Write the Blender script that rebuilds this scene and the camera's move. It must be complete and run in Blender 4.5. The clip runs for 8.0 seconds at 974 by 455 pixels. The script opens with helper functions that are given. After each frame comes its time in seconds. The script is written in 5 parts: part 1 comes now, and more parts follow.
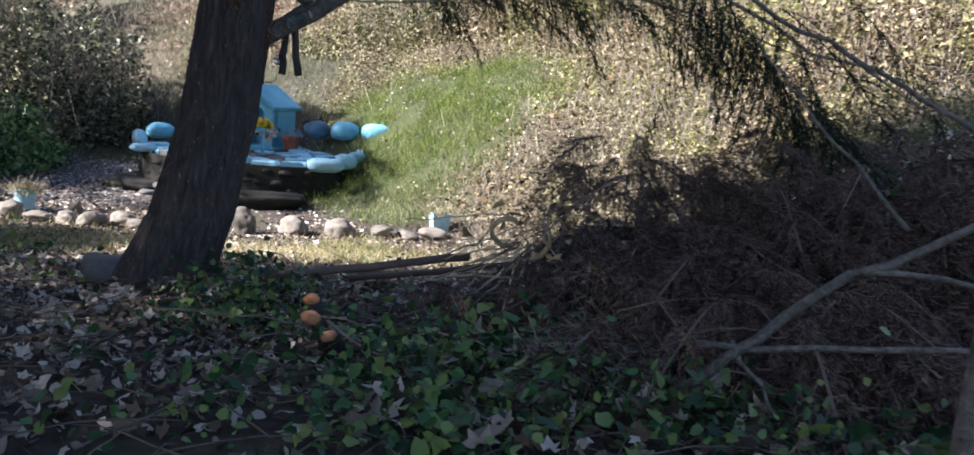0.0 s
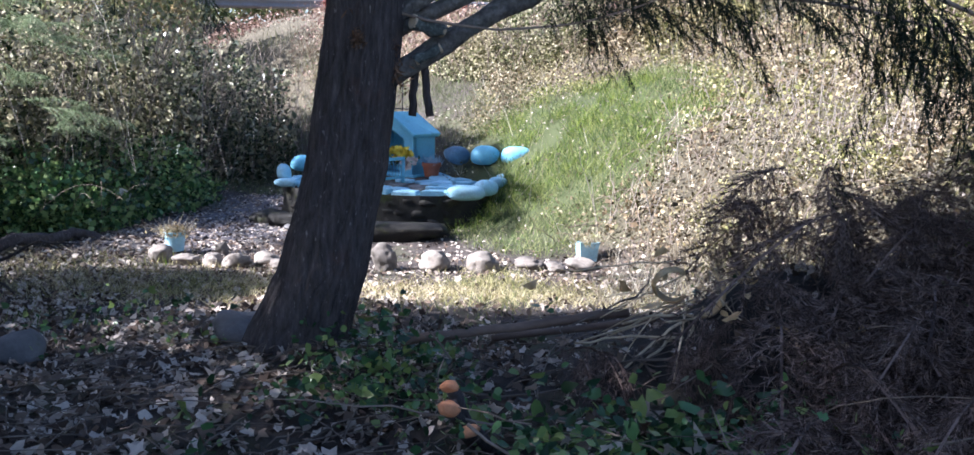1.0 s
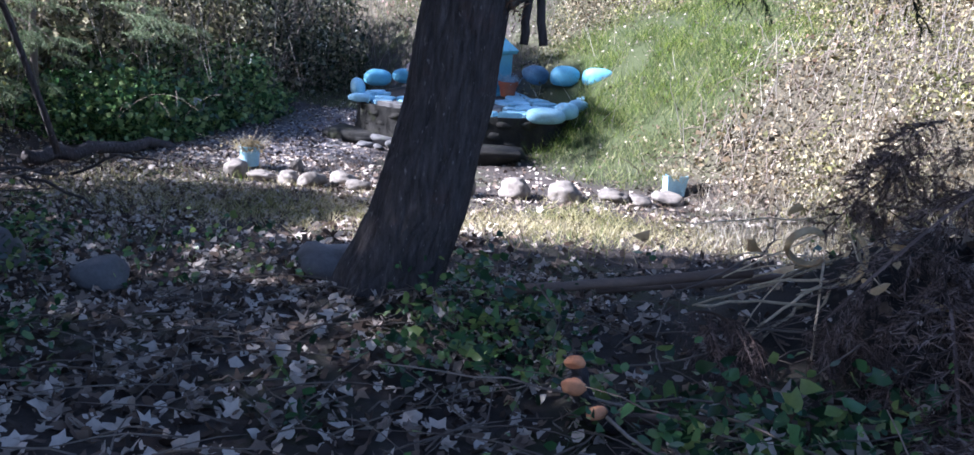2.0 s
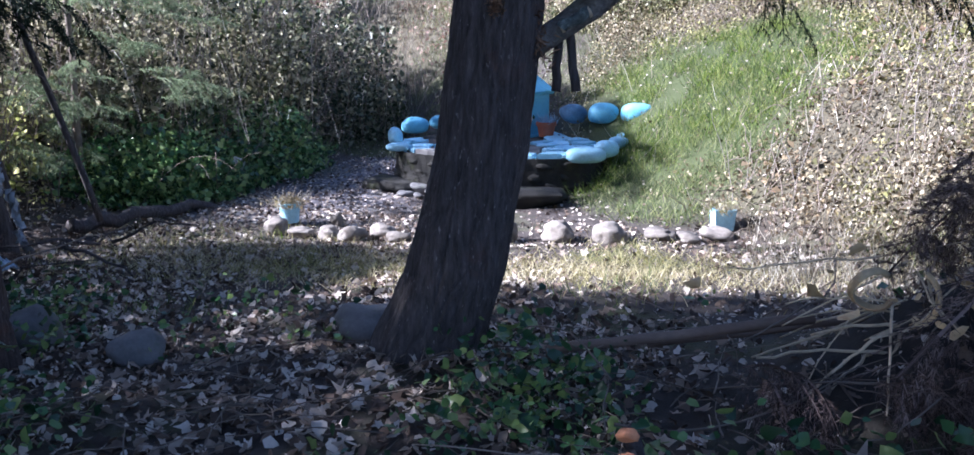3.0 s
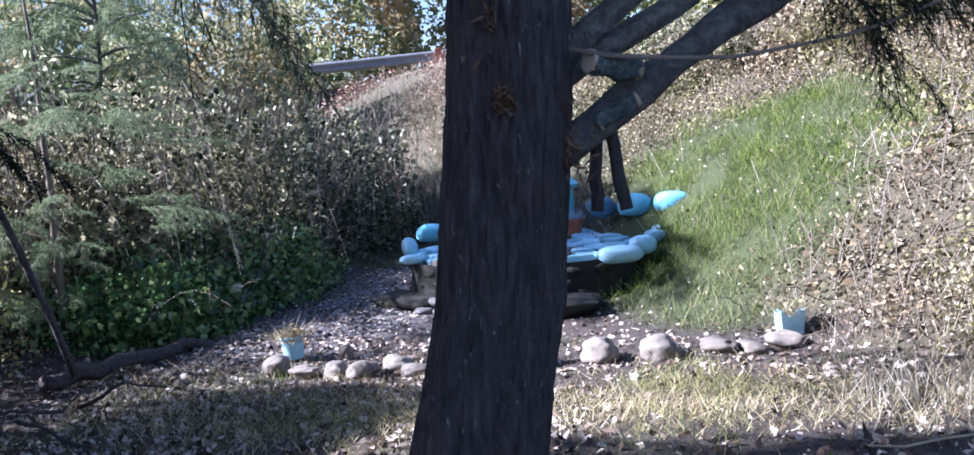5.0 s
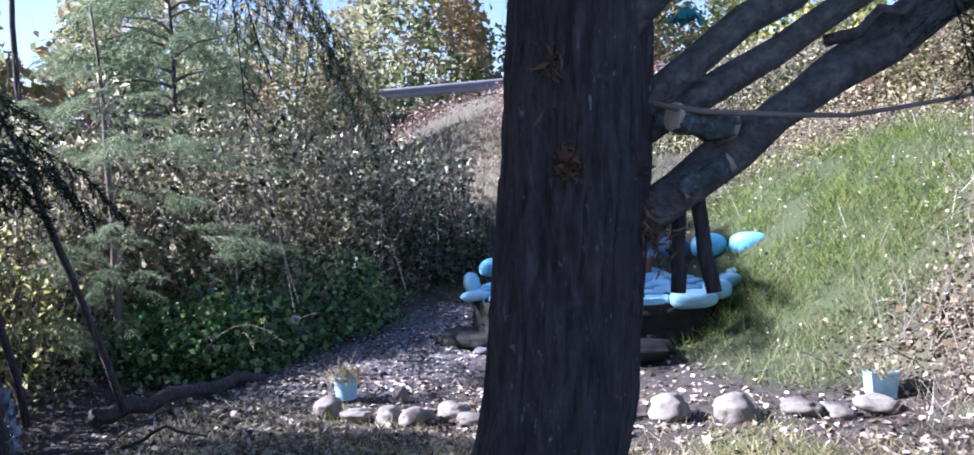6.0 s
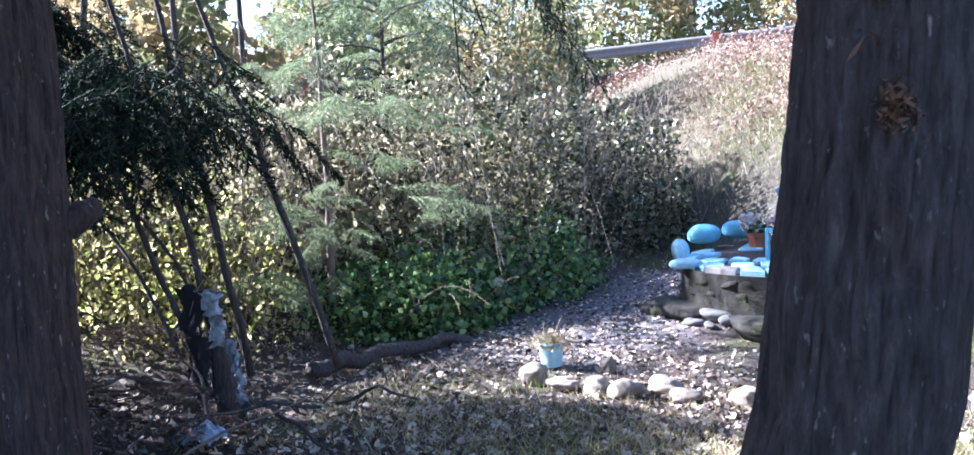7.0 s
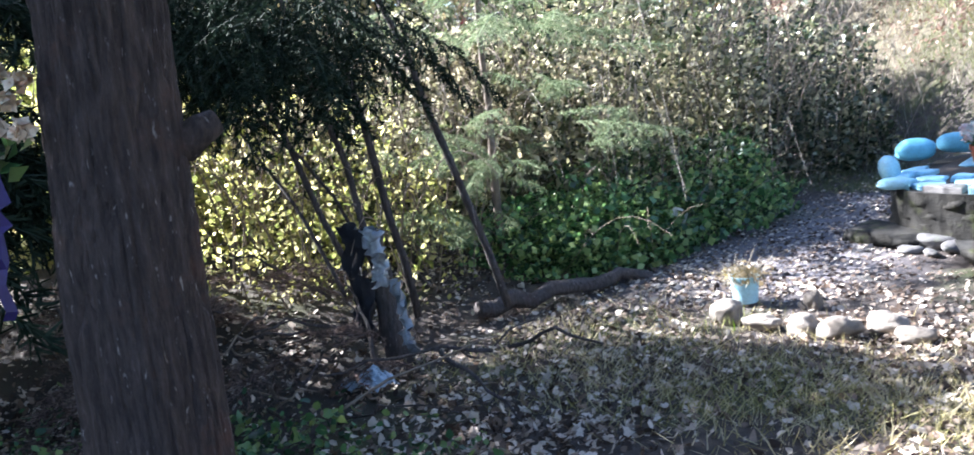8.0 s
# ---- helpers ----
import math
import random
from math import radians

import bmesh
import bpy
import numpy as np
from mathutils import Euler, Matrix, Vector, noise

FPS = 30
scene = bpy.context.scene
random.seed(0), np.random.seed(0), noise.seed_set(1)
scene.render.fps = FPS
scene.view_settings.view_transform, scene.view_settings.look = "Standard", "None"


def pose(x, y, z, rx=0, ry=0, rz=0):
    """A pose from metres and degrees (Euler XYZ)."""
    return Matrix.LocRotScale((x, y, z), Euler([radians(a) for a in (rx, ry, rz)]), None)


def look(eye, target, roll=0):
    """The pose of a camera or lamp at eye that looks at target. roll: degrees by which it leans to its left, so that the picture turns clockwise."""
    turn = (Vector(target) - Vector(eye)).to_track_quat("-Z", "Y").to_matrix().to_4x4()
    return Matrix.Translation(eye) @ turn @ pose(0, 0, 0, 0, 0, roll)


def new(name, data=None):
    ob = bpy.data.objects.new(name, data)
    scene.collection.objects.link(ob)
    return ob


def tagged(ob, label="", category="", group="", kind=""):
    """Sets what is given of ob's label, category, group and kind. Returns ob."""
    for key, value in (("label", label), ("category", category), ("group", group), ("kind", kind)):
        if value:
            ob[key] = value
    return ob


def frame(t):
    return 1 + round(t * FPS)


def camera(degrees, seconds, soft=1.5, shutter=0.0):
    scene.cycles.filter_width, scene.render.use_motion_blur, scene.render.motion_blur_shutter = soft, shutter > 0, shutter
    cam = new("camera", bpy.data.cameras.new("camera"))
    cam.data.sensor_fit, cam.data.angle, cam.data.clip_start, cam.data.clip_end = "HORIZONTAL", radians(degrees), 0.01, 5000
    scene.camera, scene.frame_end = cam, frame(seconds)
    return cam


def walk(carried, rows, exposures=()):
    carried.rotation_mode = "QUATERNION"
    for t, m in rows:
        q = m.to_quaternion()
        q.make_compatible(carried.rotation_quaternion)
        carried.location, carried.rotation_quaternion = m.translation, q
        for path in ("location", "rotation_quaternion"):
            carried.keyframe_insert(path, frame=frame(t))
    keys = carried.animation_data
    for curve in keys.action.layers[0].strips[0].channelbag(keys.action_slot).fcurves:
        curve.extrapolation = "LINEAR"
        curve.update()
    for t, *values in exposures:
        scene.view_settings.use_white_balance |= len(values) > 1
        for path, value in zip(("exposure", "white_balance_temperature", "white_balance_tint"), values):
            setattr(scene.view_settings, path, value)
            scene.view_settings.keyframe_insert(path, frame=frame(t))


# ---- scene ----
cam = camera(58.5, 8.0, shutter=0.12)
PATH = [
    (0, (0.075, 0.141, 1.525), (0.071, 2.116, 1.209), 5.3),
    (0.5, (0.047, 0.531, 1.538), (-0.216, 2.49, 1.233), 3.1),
    (1, (0.0, 0.617, 1.612), (-0.331, 2.564, 1.3), 1.9),
    (1.5, (-0.148, 0.781, 1.599), (-0.549, 2.686, 1.145), 2.7),
    (1.7, (-0.202, 0.828, 1.625), (-0.626, 2.712, 1.105), 3.9),
    (2.8, (-0.277, 0.971, 1.68), (-0.821, 2.843, 1.235), 1.2),
    (3, (-0.261, 1.024, 1.686), (-0.814, 2.898, 1.257), -0.0),
    (3.5, (-0.243, 1.245, 1.697), (-0.811, 3.129, 1.339), -2.2),
    (4, (-0.238, 1.411, 1.757), (-0.828, 3.297, 1.447), -4.0),
    (4.5, (-0.32, 1.577, 1.722), (-0.916, 3.469, 1.462), -4.3),
    (4.7, (-0.408, 1.722, 1.702), (-1.014, 3.613, 1.46), -4.5),
    (5.8, (-0.555, 2.125, 1.797), (-1.224, 4.002, 1.63), -3.9),
    (6, (-0.573, 2.201, 1.797), (-1.33, 4.046, 1.643), -3.4),
    (6.5, (-0.652, 2.289, 1.816), (-1.627, 4.024, 1.617), -3.9),
    (7, (-0.802, 2.384, 1.777), (-1.947, 4.011, 1.567), -3.6),
    (7.5, (-0.998, 2.573, 1.724), (-2.225, 4.135, 1.485), -3.7),
    (8, (-1.187, 2.748, 1.656), (-2.614, 4.112, 1.34), -7.2),
]
EXPOSURES = [(0.0, 1.87, 6050, 15), (1.0, 2.2, 5600, 18), (1.5, 2.15, 5400, 20), (3.0, 2.09, 5250, 21), (4.5, 2.05, 5250, 22), (6.0, 2.08, 5200, 24), (6.5, 2.32, 5300, 22), (7.0, 2.9, 5350, 20), (7.5, 2.75, 5500, 17), (8.0, 3.03, 5700, 13)]
walk(cam, [(t, look(eye, target, roll)) for t, eye, target, roll in PATH], EXPOSURES)

# ---- world, sun ----
SUN = Vector((-0.81, -0.24, 0.60)).normalized()
world = bpy.data.worlds.new("world")
scene.world = world
world.use_nodes = True
sky = world.node_tree.nodes.new("ShaderNodeTexSky")
sky.sky_type = "NISHITA"
sky.sun_disc = False
sky.sun_elevation = math.asin(SUN.z)
sky.sun_rotation = math.atan2(SUN.x, SUN.y)
world.node_tree.links.new(sky.outputs[0], world.node_tree.nodes["Background"].inputs[0])
world.node_tree.nodes["Background"].inputs[1].default_value = 0.056
lamp = bpy.data.lights.new("sun", "SUN")
lamp.energy, lamp.angle, lamp.color = 5.0, radians(0.6), (1.0, 0.95, 0.87)
sun = new("sun", lamp)
sun.matrix_world = look(SUN * 30, (0, 0, 0))

rng = np.random.default_rng(11)


# ---- materials ----
def nodes_of(name):
    m = bpy.data.materials.new(name)
    m.use_nodes = True
    t = m.node_tree
    return m, t, t.nodes, t.links, t.nodes["Principled BSDF"]


def ramp(t, fac, cols):
    r = t.nodes.new("ShaderNodeValToRGB")
    while len(r.color_ramp.elements) < len(cols):
        r.color_ramp.elements.new(0.5)
    for i, c in enumerate(cols):
        r.color_ramp.elements[i].position = 0.22 + 0.56 * i / max(1, len(cols) - 1) if len(cols) > 1 else 0
        r.color_ramp.elements[i].color = (*c, 1)
    t.links.new(fac, r.inputs[0])
    return r.outputs[0]


def noise_of(t, scale, detail=6.0, rough=0.6, vec=None, stretch=None):
    n = t.nodes.new("ShaderNodeTexNoise")
    n.inputs["Scale"].default_value, n.inputs["Detail"].default_value, n.inputs["Roughness"].default_value = scale, detail, rough
    if vec is None:
        vec = t.nodes.new("ShaderNodeNewGeometry").outputs["Position"]
    if stretch:
        mp = t.nodes.new("ShaderNodeMapping")
        mp.inputs["Scale"].default_value = stretch
        t.links.new(vec, mp.inputs[0])
        vec = mp.outputs[0]
    t.links.new(vec, n.inputs["Vector"])
    return n.outputs["Fac"]


def mixed(t, a, b, fac, mode="MIX"):
    m = t.nodes.new("ShaderNodeMix")
    m.data_type, m.blend_type = "RGBA", mode
    for k, v in ((0, fac), (6, a), (7, b)):
        if hasattr(v, "is_linked"):
            t.links.new(v, m.inputs[k])
        elif k == 0:
            m.inputs[k].default_value = v
        else:
            m.inputs[k].default_value = (*v, 1)
    return m.outputs[2]


def math_of(t, op, a, b):
    m = t.nodes.new("ShaderNodeMath")
    m.operation = op
    for k, v in ((0, a), (1, b)):
        if hasattr(v, "is_linked"):
            t.links.new(v, m.inputs[k])
        else:
            m.inputs[k].default_value = v
    m.use_clamp = True
    return m.outputs[0]


def bumped(t, bsdf, height, strength, dist):
    b = t.nodes.new("ShaderNodeBump")
    b.inputs["Strength"].default_value, b.inputs["Distance"].default_value = strength, dist
    t.links.new(height, b.inputs["Height"])
    t.links.new(b.outputs[0], bsdf.inputs["Normal"])


def surface(name, cols, scale=8.0, rough=0.8, bump=0.5, fine=60.0, stain=None, stain_scale=2.0, metal=0.0, stretch=None, vary=0.25, dist=0.01):
    """Two noises for colour, a fine one for relief, a stain, and a change from object to object."""
    m, t, n, l, b = nodes_of(name)
    big, small = noise_of(t, scale, stretch=stretch), noise_of(t, fine, stretch=stretch)
    c = ramp(t, big, cols)
    c = mixed(t, c, mixed(t, (0.55, 0.55, 0.55), (1.35, 1.35, 1.35), small), 0.8, "MULTIPLY")
    info = n.new("ShaderNodeObjectInfo").outputs["Random"]
    c = mixed(t, c, mixed(t, (1 - vary,) * 3, (1 + vary,) * 3, info), 1.0, "MULTIPLY")
    if stain:
        s = noise_of(t, stain_scale, 8, 0.7)
        c = mixed(t, c, stain, math_of(t, "MULTIPLY", math_of(t, "SUBTRACT", s, 0.54), 5.0))
    l.new(c, b.inputs["Base Color"])
    b.inputs["Roughness"].default_value, b.inputs["Metallic"].default_value = rough, metal
    bumped(t, b, math_of(t, "ADD", math_of(t, "MULTIPLY", big, 0.6), math_of(t, "MULTIPLY", small, 0.4)), bump, dist)
    return m


def leaf_mat(name, cols, through_light=0.35, rough=0.5, patch=0.0, patch_cols=None, spec=0.2):
    """Leaves: a colour for each leaf, light shining through, patches of another kind."""
    m, t, n, l, b = nodes_of(name)
    rnd = n.new("ShaderNodeNewGeometry").outputs["Random Per Island"]
    c = ramp(t, rnd, cols)
    if patch_cols:
        s = noise_of(t, patch, 3)
        c = mixed(t, c, ramp(t, rnd, patch_cols), math_of(t, "MULTIPLY", math_of(t, "SUBTRACT", s, 0.47), 9.0))
    c = mixed(t, c, mixed(t, (0.7, 0.7, 0.7), (1.3, 1.3, 1.3), noise_of(t, 70, 2)), 0.7, "MULTIPLY")
    l.new(c, b.inputs["Base Color"])
    b.inputs["Roughness"].default_value = rough
    b.inputs["Specular IOR Level"].default_value = spec
    tr, mx = n.new("ShaderNodeBsdfTranslucent"), n.new("ShaderNodeMixShader")
    l.new(c, tr.inputs[0])
    mx.inputs[0].default_value = through_light
    l.new(b.outputs[0], mx.inputs[1])
    l.new(tr.outputs[0], mx.inputs[2])
    l.new(mx.outputs[0], n["Material Output"].inputs[0])
    return m


def bark_mat(name, cols, stain):
    """Furrowed bark: long plates, reddish stains, pale flaked spots."""
    m, t, n, l, b = nodes_of(name)
    long, fine = noise_of(t, 60, 6, 0.65, stretch=(1, 1, 0.16)), noise_of(t, 170, 5, 0.7, stretch=(1, 1, 0.45))
    c = ramp(t, long, cols)
    c = mixed(t, c, mixed(t, (0.45, 0.45, 0.45), (1.5, 1.5, 1.5), fine), 0.85, "MULTIPLY")
    c = mixed(t, c, stain, math_of(t, "MULTIPLY", math_of(t, "SUBTRACT", noise_of(t, 4, 8, 0.7), 0.56), 4.0))
    c = mixed(t, c, (0.36, 0.32, 0.30), math_of(t, "MULTIPLY", math_of(t, "SUBTRACT", noise_of(t, 75, 3, 0.5, stretch=(1, 1, 0.4)), 0.655), 9.0))
    l.new(c, b.inputs["Base Color"])
    b.inputs["Roughness"].default_value = 0.92
    bumped(t, b, math_of(t, "ADD", math_of(t, "MULTIPLY", long, 0.6), math_of(t, "MULTIPLY", fine, 0.4)), 1.0, 0.02)
    return m


BARK = bark_mat("bark", [(0.016, 0.013, 0.013), (0.055, 0.046, 0.045), (0.10, 0.084, 0.082), (0.18, 0.155, 0.15)], (0.12, 0.062, 0.048))
RED_BARK = bark_mat("reddish_bark", [(0.016, 0.012, 0.011), (0.05, 0.036, 0.034), (0.09, 0.066, 0.06), (0.17, 0.13, 0.12)], (0.17, 0.085, 0.06))
LIMB = surface("limb_bark", [(0.05, 0.046, 0.042), (0.15, 0.138, 0.125), (0.30, 0.28, 0.26)], 40, 0.9, 1.0, 110, (0.17, 0.20, 0.15), 9, vary=0.1, dist=0.02)
TWIG = surface("twig", [(0.12, 0.09, 0.07), (0.30, 0.24, 0.19)], 9, 0.85, 0.5, 80, vary=0.3)
PALE_CANE = surface("bleached_cane", [(0.22, 0.19, 0.165), (0.46, 0.41, 0.36)], 9, 0.8, 0.4, 80, vary=0.3)
PALE_STICK = surface("pale_stick", [(0.40, 0.30, 0.18), (0.72, 0.60, 0.42)], 12, 0.7, 0.4, 70, (0.16, 0.10, 0.06), 8, vary=0.3)
PEELED = surface("peeled_wood", [(0.10, 0.065, 0.05), (0.23, 0.16, 0.12)], 10, 0.7, 0.5, 90, (0.13, 0.10, 0.08), 7, stretch=(0.3, 1, 1), vary=0.2)
CUT_WOOD = surface("cut_wood", [(0.42, 0.33, 0.22), (0.60, 0.50, 0.37)], 14, 0.8, 0.4, 90, vary=0.2)
LICHEN = surface("lichen_bark", [(0.035, 0.04, 0.036), (0.10, 0.12, 0.115), (0.34, 0.38, 0.36)], 48, 0.9, 1.0, 80, vary=0.1)
STONE = surface("field_stone", [(0.12, 0.10, 0.085), (0.22, 0.19, 0.16), (0.33, 0.29, 0.25)], 14, 0.85, 0.9, 70, (0.13, 0.125, 0.11), 9, vary=0.3)
GREY_STONE = surface("grey_stone", [(0.09, 0.085, 0.085), (0.21, 0.20, 0.195)], 7, 0.85, 0.6, 60, (0.10, 0.13, 0.07), 4, vary=0.2)
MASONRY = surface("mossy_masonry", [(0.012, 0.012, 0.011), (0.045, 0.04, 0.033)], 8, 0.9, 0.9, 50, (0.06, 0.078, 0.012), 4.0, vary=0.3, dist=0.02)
BLUE = surface("blue_paint", [(0.17, 0.50, 0.68), (0.24, 0.60, 0.78)], 5, 0.6, 0.35, 50, (0.13, 0.36, 0.50), 6, vary=0.12)
BLUE_PALE = surface("worn_blue_paint", [(0.28, 0.58, 0.74), (0.46, 0.72, 0.84)], 6, 0.65, 0.5, 55, (0.24, 0.36, 0.42), 9, vary=0.2)
BLUE_DARK = surface("chipped_blue_paint", [(0.06, 0.10, 0.15), (0.12, 0.24, 0.36)], 8, 0.7, 0.5, 55, (0.25, 0.45, 0.58), 5, vary=0.2)
PLANTER = surface("planter_blue", [(0.33, 0.58, 0.72), (0.42, 0.68, 0.80)], 5, 0.5, 0.2, 60, (0.30, 0.44, 0.50), 9, vary=0.06)
TERRACOTTA = surface("terracotta", [(0.38, 0.11, 0.06), (0.50, 0.17, 0.09)], 10, 0.7, 0.2, 60, vary=0.1)
SOIL = surface("soil", [(0.035, 0.026, 0.02), (0.09, 0.07, 0.055)], 20, 0.95, 1.0, 90)
BLACK = surface("black_metal", [(0.015, 0.015, 0.017), (0.03, 0.03, 0.033)], 12, 0.5, 0.2, 60)
STEEL = surface("galvanised_steel", [(0.22, 0.22, 0.24), (0.34, 0.34, 0.36)], 3, 0.6, 0.2, 40, metal=0.6)
RED_POST = surface("red_post", [(0.30, 0.06, 0.04), (0.42, 0.10, 0.07)], 6, 0.7, 0.3, 60)
ROAD = surface("asphalt", [(0.045, 0.045, 0.048), (0.07, 0.07, 0.072)], 4, 0.9, 0.5, 80)
CLOTH = surface("torn_cloth", [(0.30, 0.33, 0.38), (0.52, 0.55, 0.60)], 10, 0.8, 0.6, 60, (0.08, 0.09, 0.11), 5)
DARK_CLOTH = surface("dark_cloth", [(0.012, 0.013, 0.018), (0.03, 0.03, 0.04)], 10, 0.8, 0.6, 60)
BAG = surface("thin_plastic", [(0.36, 0.47, 0.60), (0.58, 0.68, 0.78)], 10, 0.4, 0.6, 60)
TEAL = surface("teal_plastic", [(0.05, 0.36, 0.38), (0.12, 0.52, 0.52)], 8, 0.4, 0.4, 50)
PURPLE = surface("purple_ribbon", [(0.02, 0.012, 0.07), (0.05, 0.03, 0.15)], 10, 0.5, 0.3, 60)
ROSE = surface("faded_cloth_petal", [(0.60, 0.42, 0.28), (0.80, 0.70, 0.56)], 30, 0.8, 0.3, 90, (0.62, 0.24, 0.12), 16, vary=0.2)
PINK = surface("pink_petal", [(0.82, 0.56, 0.50), (0.90, 0.78, 0.70)], 30, 0.7, 0.3, 90, vary=0.2)
YELLOW = surface("yellow_petal", [(0.78, 0.52, 0.03), (0.88, 0.72, 0.10)], 30, 0.7, 0.3, 90, vary=0.15)
WHITE = surface("white_petal", [(0.70, 0.70, 0.66), (0.86, 0.86, 0.84)], 30, 0.7, 0.3, 90, vary=0.1)
ORANGE = surface("orange_cut_wood", [(0.62, 0.24, 0.11), (0.75, 0.38, 0.20)], 12, 0.8, 0.4, 90, vary=0.15)
PAPER = surface("curled_bark", [(0.52, 0.33, 0.14), (0.72, 0.56, 0.33)], 9, 0.7, 0.4, 60, (0.40, 0.18, 0.07), 7, vary=0.2)
RESIN = surface("resin_burr", [(0.12, 0.06, 0.035), (0.34, 0.20, 0.11)], 25, 0.8, 0.8, 90)
BLUE_PLATE = surface("blue_plate", [(0.02, 0.04, 0.11), (0.05, 0.10, 0.22)], 14, 0.5, 0.2, 60)

LITTER = leaf_mat("dead_leaves", [(0.06, 0.043, 0.034), (0.19, 0.135, 0.10), (0.36, 0.28, 0.22), (0.66, 0.575, 0.49)], 0.2, 0.6)
BANK_LEAF = leaf_mat("bank_leaves", [(0.05, 0.036, 0.02), (0.15, 0.105, 0.06), (0.30, 0.235, 0.14), (0.49, 0.42, 0.28)], 0.25, 0.5, 0.9, [(0.10, 0.11, 0.035), (0.25, 0.24, 0.09), (0.44, 0.40, 0.19)])
IVY = leaf_mat("ivy_leaves", [(0.02, 0.055, 0.022), (0.05, 0.13, 0.05), (0.095, 0.205, 0.07), (0.20, 0.27, 0.08)], 0.3, 0.35, spec=0.55)
# bramble leaves of the thicket by the path, its full shade put into the colour
SHADED_BRAMBLE = leaf_mat("shaded_bramble_leaves", [(0.02, 0.035, 0.018), (0.05, 0.075, 0.035), (0.12, 0.13, 0.065), (0.36, 0.34, 0.22)], 0.3, 0.4, spec=0.5)
HEDGE_IVY = leaf_mat("hedge_leaves", [(0.03, 0.075, 0.025), (0.08, 0.18, 0.06), (0.16, 0.29, 0.10), (0.34, 0.44, 0.16)], 0.4, 0.35, spec=0.6)
BRAMBLE = leaf_mat("bramble_leaves", [(0.022, 0.036, 0.014), (0.08, 0.11, 0.04), (0.25, 0.26, 0.12), (0.66, 0.62, 0.42)], 0.55, 0.5, 0.7, [(0.12, 0.11, 0.06), (0.27, 0.25, 0.14), (0.48, 0.42, 0.28)])
YELLOWING = leaf_mat("yellowing_leaves", [(0.22, 0.25, 0.07), (0.52, 0.50, 0.16), (0.80, 0.74, 0.36)], 0.6, 0.5)
PALE_LEAF = leaf_mat("pale_leaves", [(0.14, 0.17, 0.07), (0.28, 0.30, 0.15), (0.44, 0.42, 0.27)], 0.45, 0.5, 0.4, [(0.32, 0.24, 0.12), (0.48, 0.36, 0.2)])
GRASS = leaf_mat("grass_blades", [(0.04, 0.075, 0.012), (0.10, 0.17, 0.02), (0.20, 0.27, 0.04), (0.32, 0.34, 0.11)], 0.4, 0.5, 1.1, [(0.06, 0.10, 0.03), (0.16, 0.21, 0.07), (0.34, 0.35, 0.16)])
SLOPE_GRASS = leaf_mat("slope_grass", [(0.16, 0.12, 0.08), (0.30, 0.25, 0.16), (0.48, 0.42, 0.30)], 0.3, 0.6, 0.6, [(0.13, 0.14, 0.06), (0.26, 0.27, 0.12)])
DRY_GRASS = leaf_mat("dry_grass", [(0.26, 0.21, 0.14), (0.46, 0.40, 0.29), (0.62, 0.57, 0.46)], 0.35, 0.6)
# near black: the needles' shade against the bright background is in this colour
SHADED_NEEDLE = leaf_mat("needles", [(0.007, 0.014, 0.008), (0.016, 0.03, 0.018), (0.036, 0.054, 0.036)], 0.12, 0.85)
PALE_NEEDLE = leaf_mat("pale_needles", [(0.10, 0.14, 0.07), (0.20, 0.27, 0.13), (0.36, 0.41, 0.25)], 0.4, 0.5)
DEAD_NEEDLE = leaf_mat("dead_needles", [(0.05, 0.034, 0.028), (0.13, 0.092, 0.078), (0.25, 0.185, 0.16)], 0.15, 0.7)


# ---- mesh helpers ----
def fin(ob, mat, smooth=False):
    ob.data.materials.append(mat)
    if smooth:
        ob.data.polygons.foreach_set("use_smooth", [True] * len(ob.data.polygons))
    return ob


def raw(name, verts, faces, mat, parent=None, smooth=True, label=""):
    me = bpy.data.meshes.new(name)
    me.from_pydata(np.asarray(verts).tolist(), [], np.asarray(faces).tolist() if isinstance(faces, np.ndarray) else faces)
    ob = fin(new(name, me), mat, smooth)
    ob.parent = parent
    return tagged(ob, label)


def quads(name, q, mat, parent=None, label=""):
    """One mesh of loose four-cornered blades; q is (n, 4, 3)."""
    n = len(q)
    me = bpy.data.meshes.new(name)
    me.vertices.add(4 * n)
    me.vertices.foreach_set("co", np.ascontiguousarray(q, dtype=np.float32).ravel())
    me.loops.add(4 * n)
    me.loops.foreach_set("vertex_index", np.arange(4 * n, dtype=np.int32))
    me.polygons.add(n)
    me.polygons.foreach_set("loop_start", np.arange(0, 4 * n, 4, dtype=np.int32))
    me.update(calc_edges=True)
    ob = fin(new(name, me), mat)
    ob.parent = parent
    return tagged(ob, label)


def part(name, bm, mat, parent, label="", smooth=False):
    me = bpy.data.meshes.new(name)
    bm.to_mesh(me)
    bm.free()
    ob = fin(new(name, me), mat, smooth)
    ob.parent = parent
    return tagged(ob, label)


def thing(name, x, y, z, label, category, group="", rz=0.0):
    ob = new(name)
    ob.empty_display_size = 0.05
    ob.matrix_basis = pose(x, y, z, 0, 0, rz)
    return tagged(ob, label, category, group)


def unit(v):
    return v / np.maximum(np.linalg.norm(v, axis=-1, keepdims=True), 1e-9)


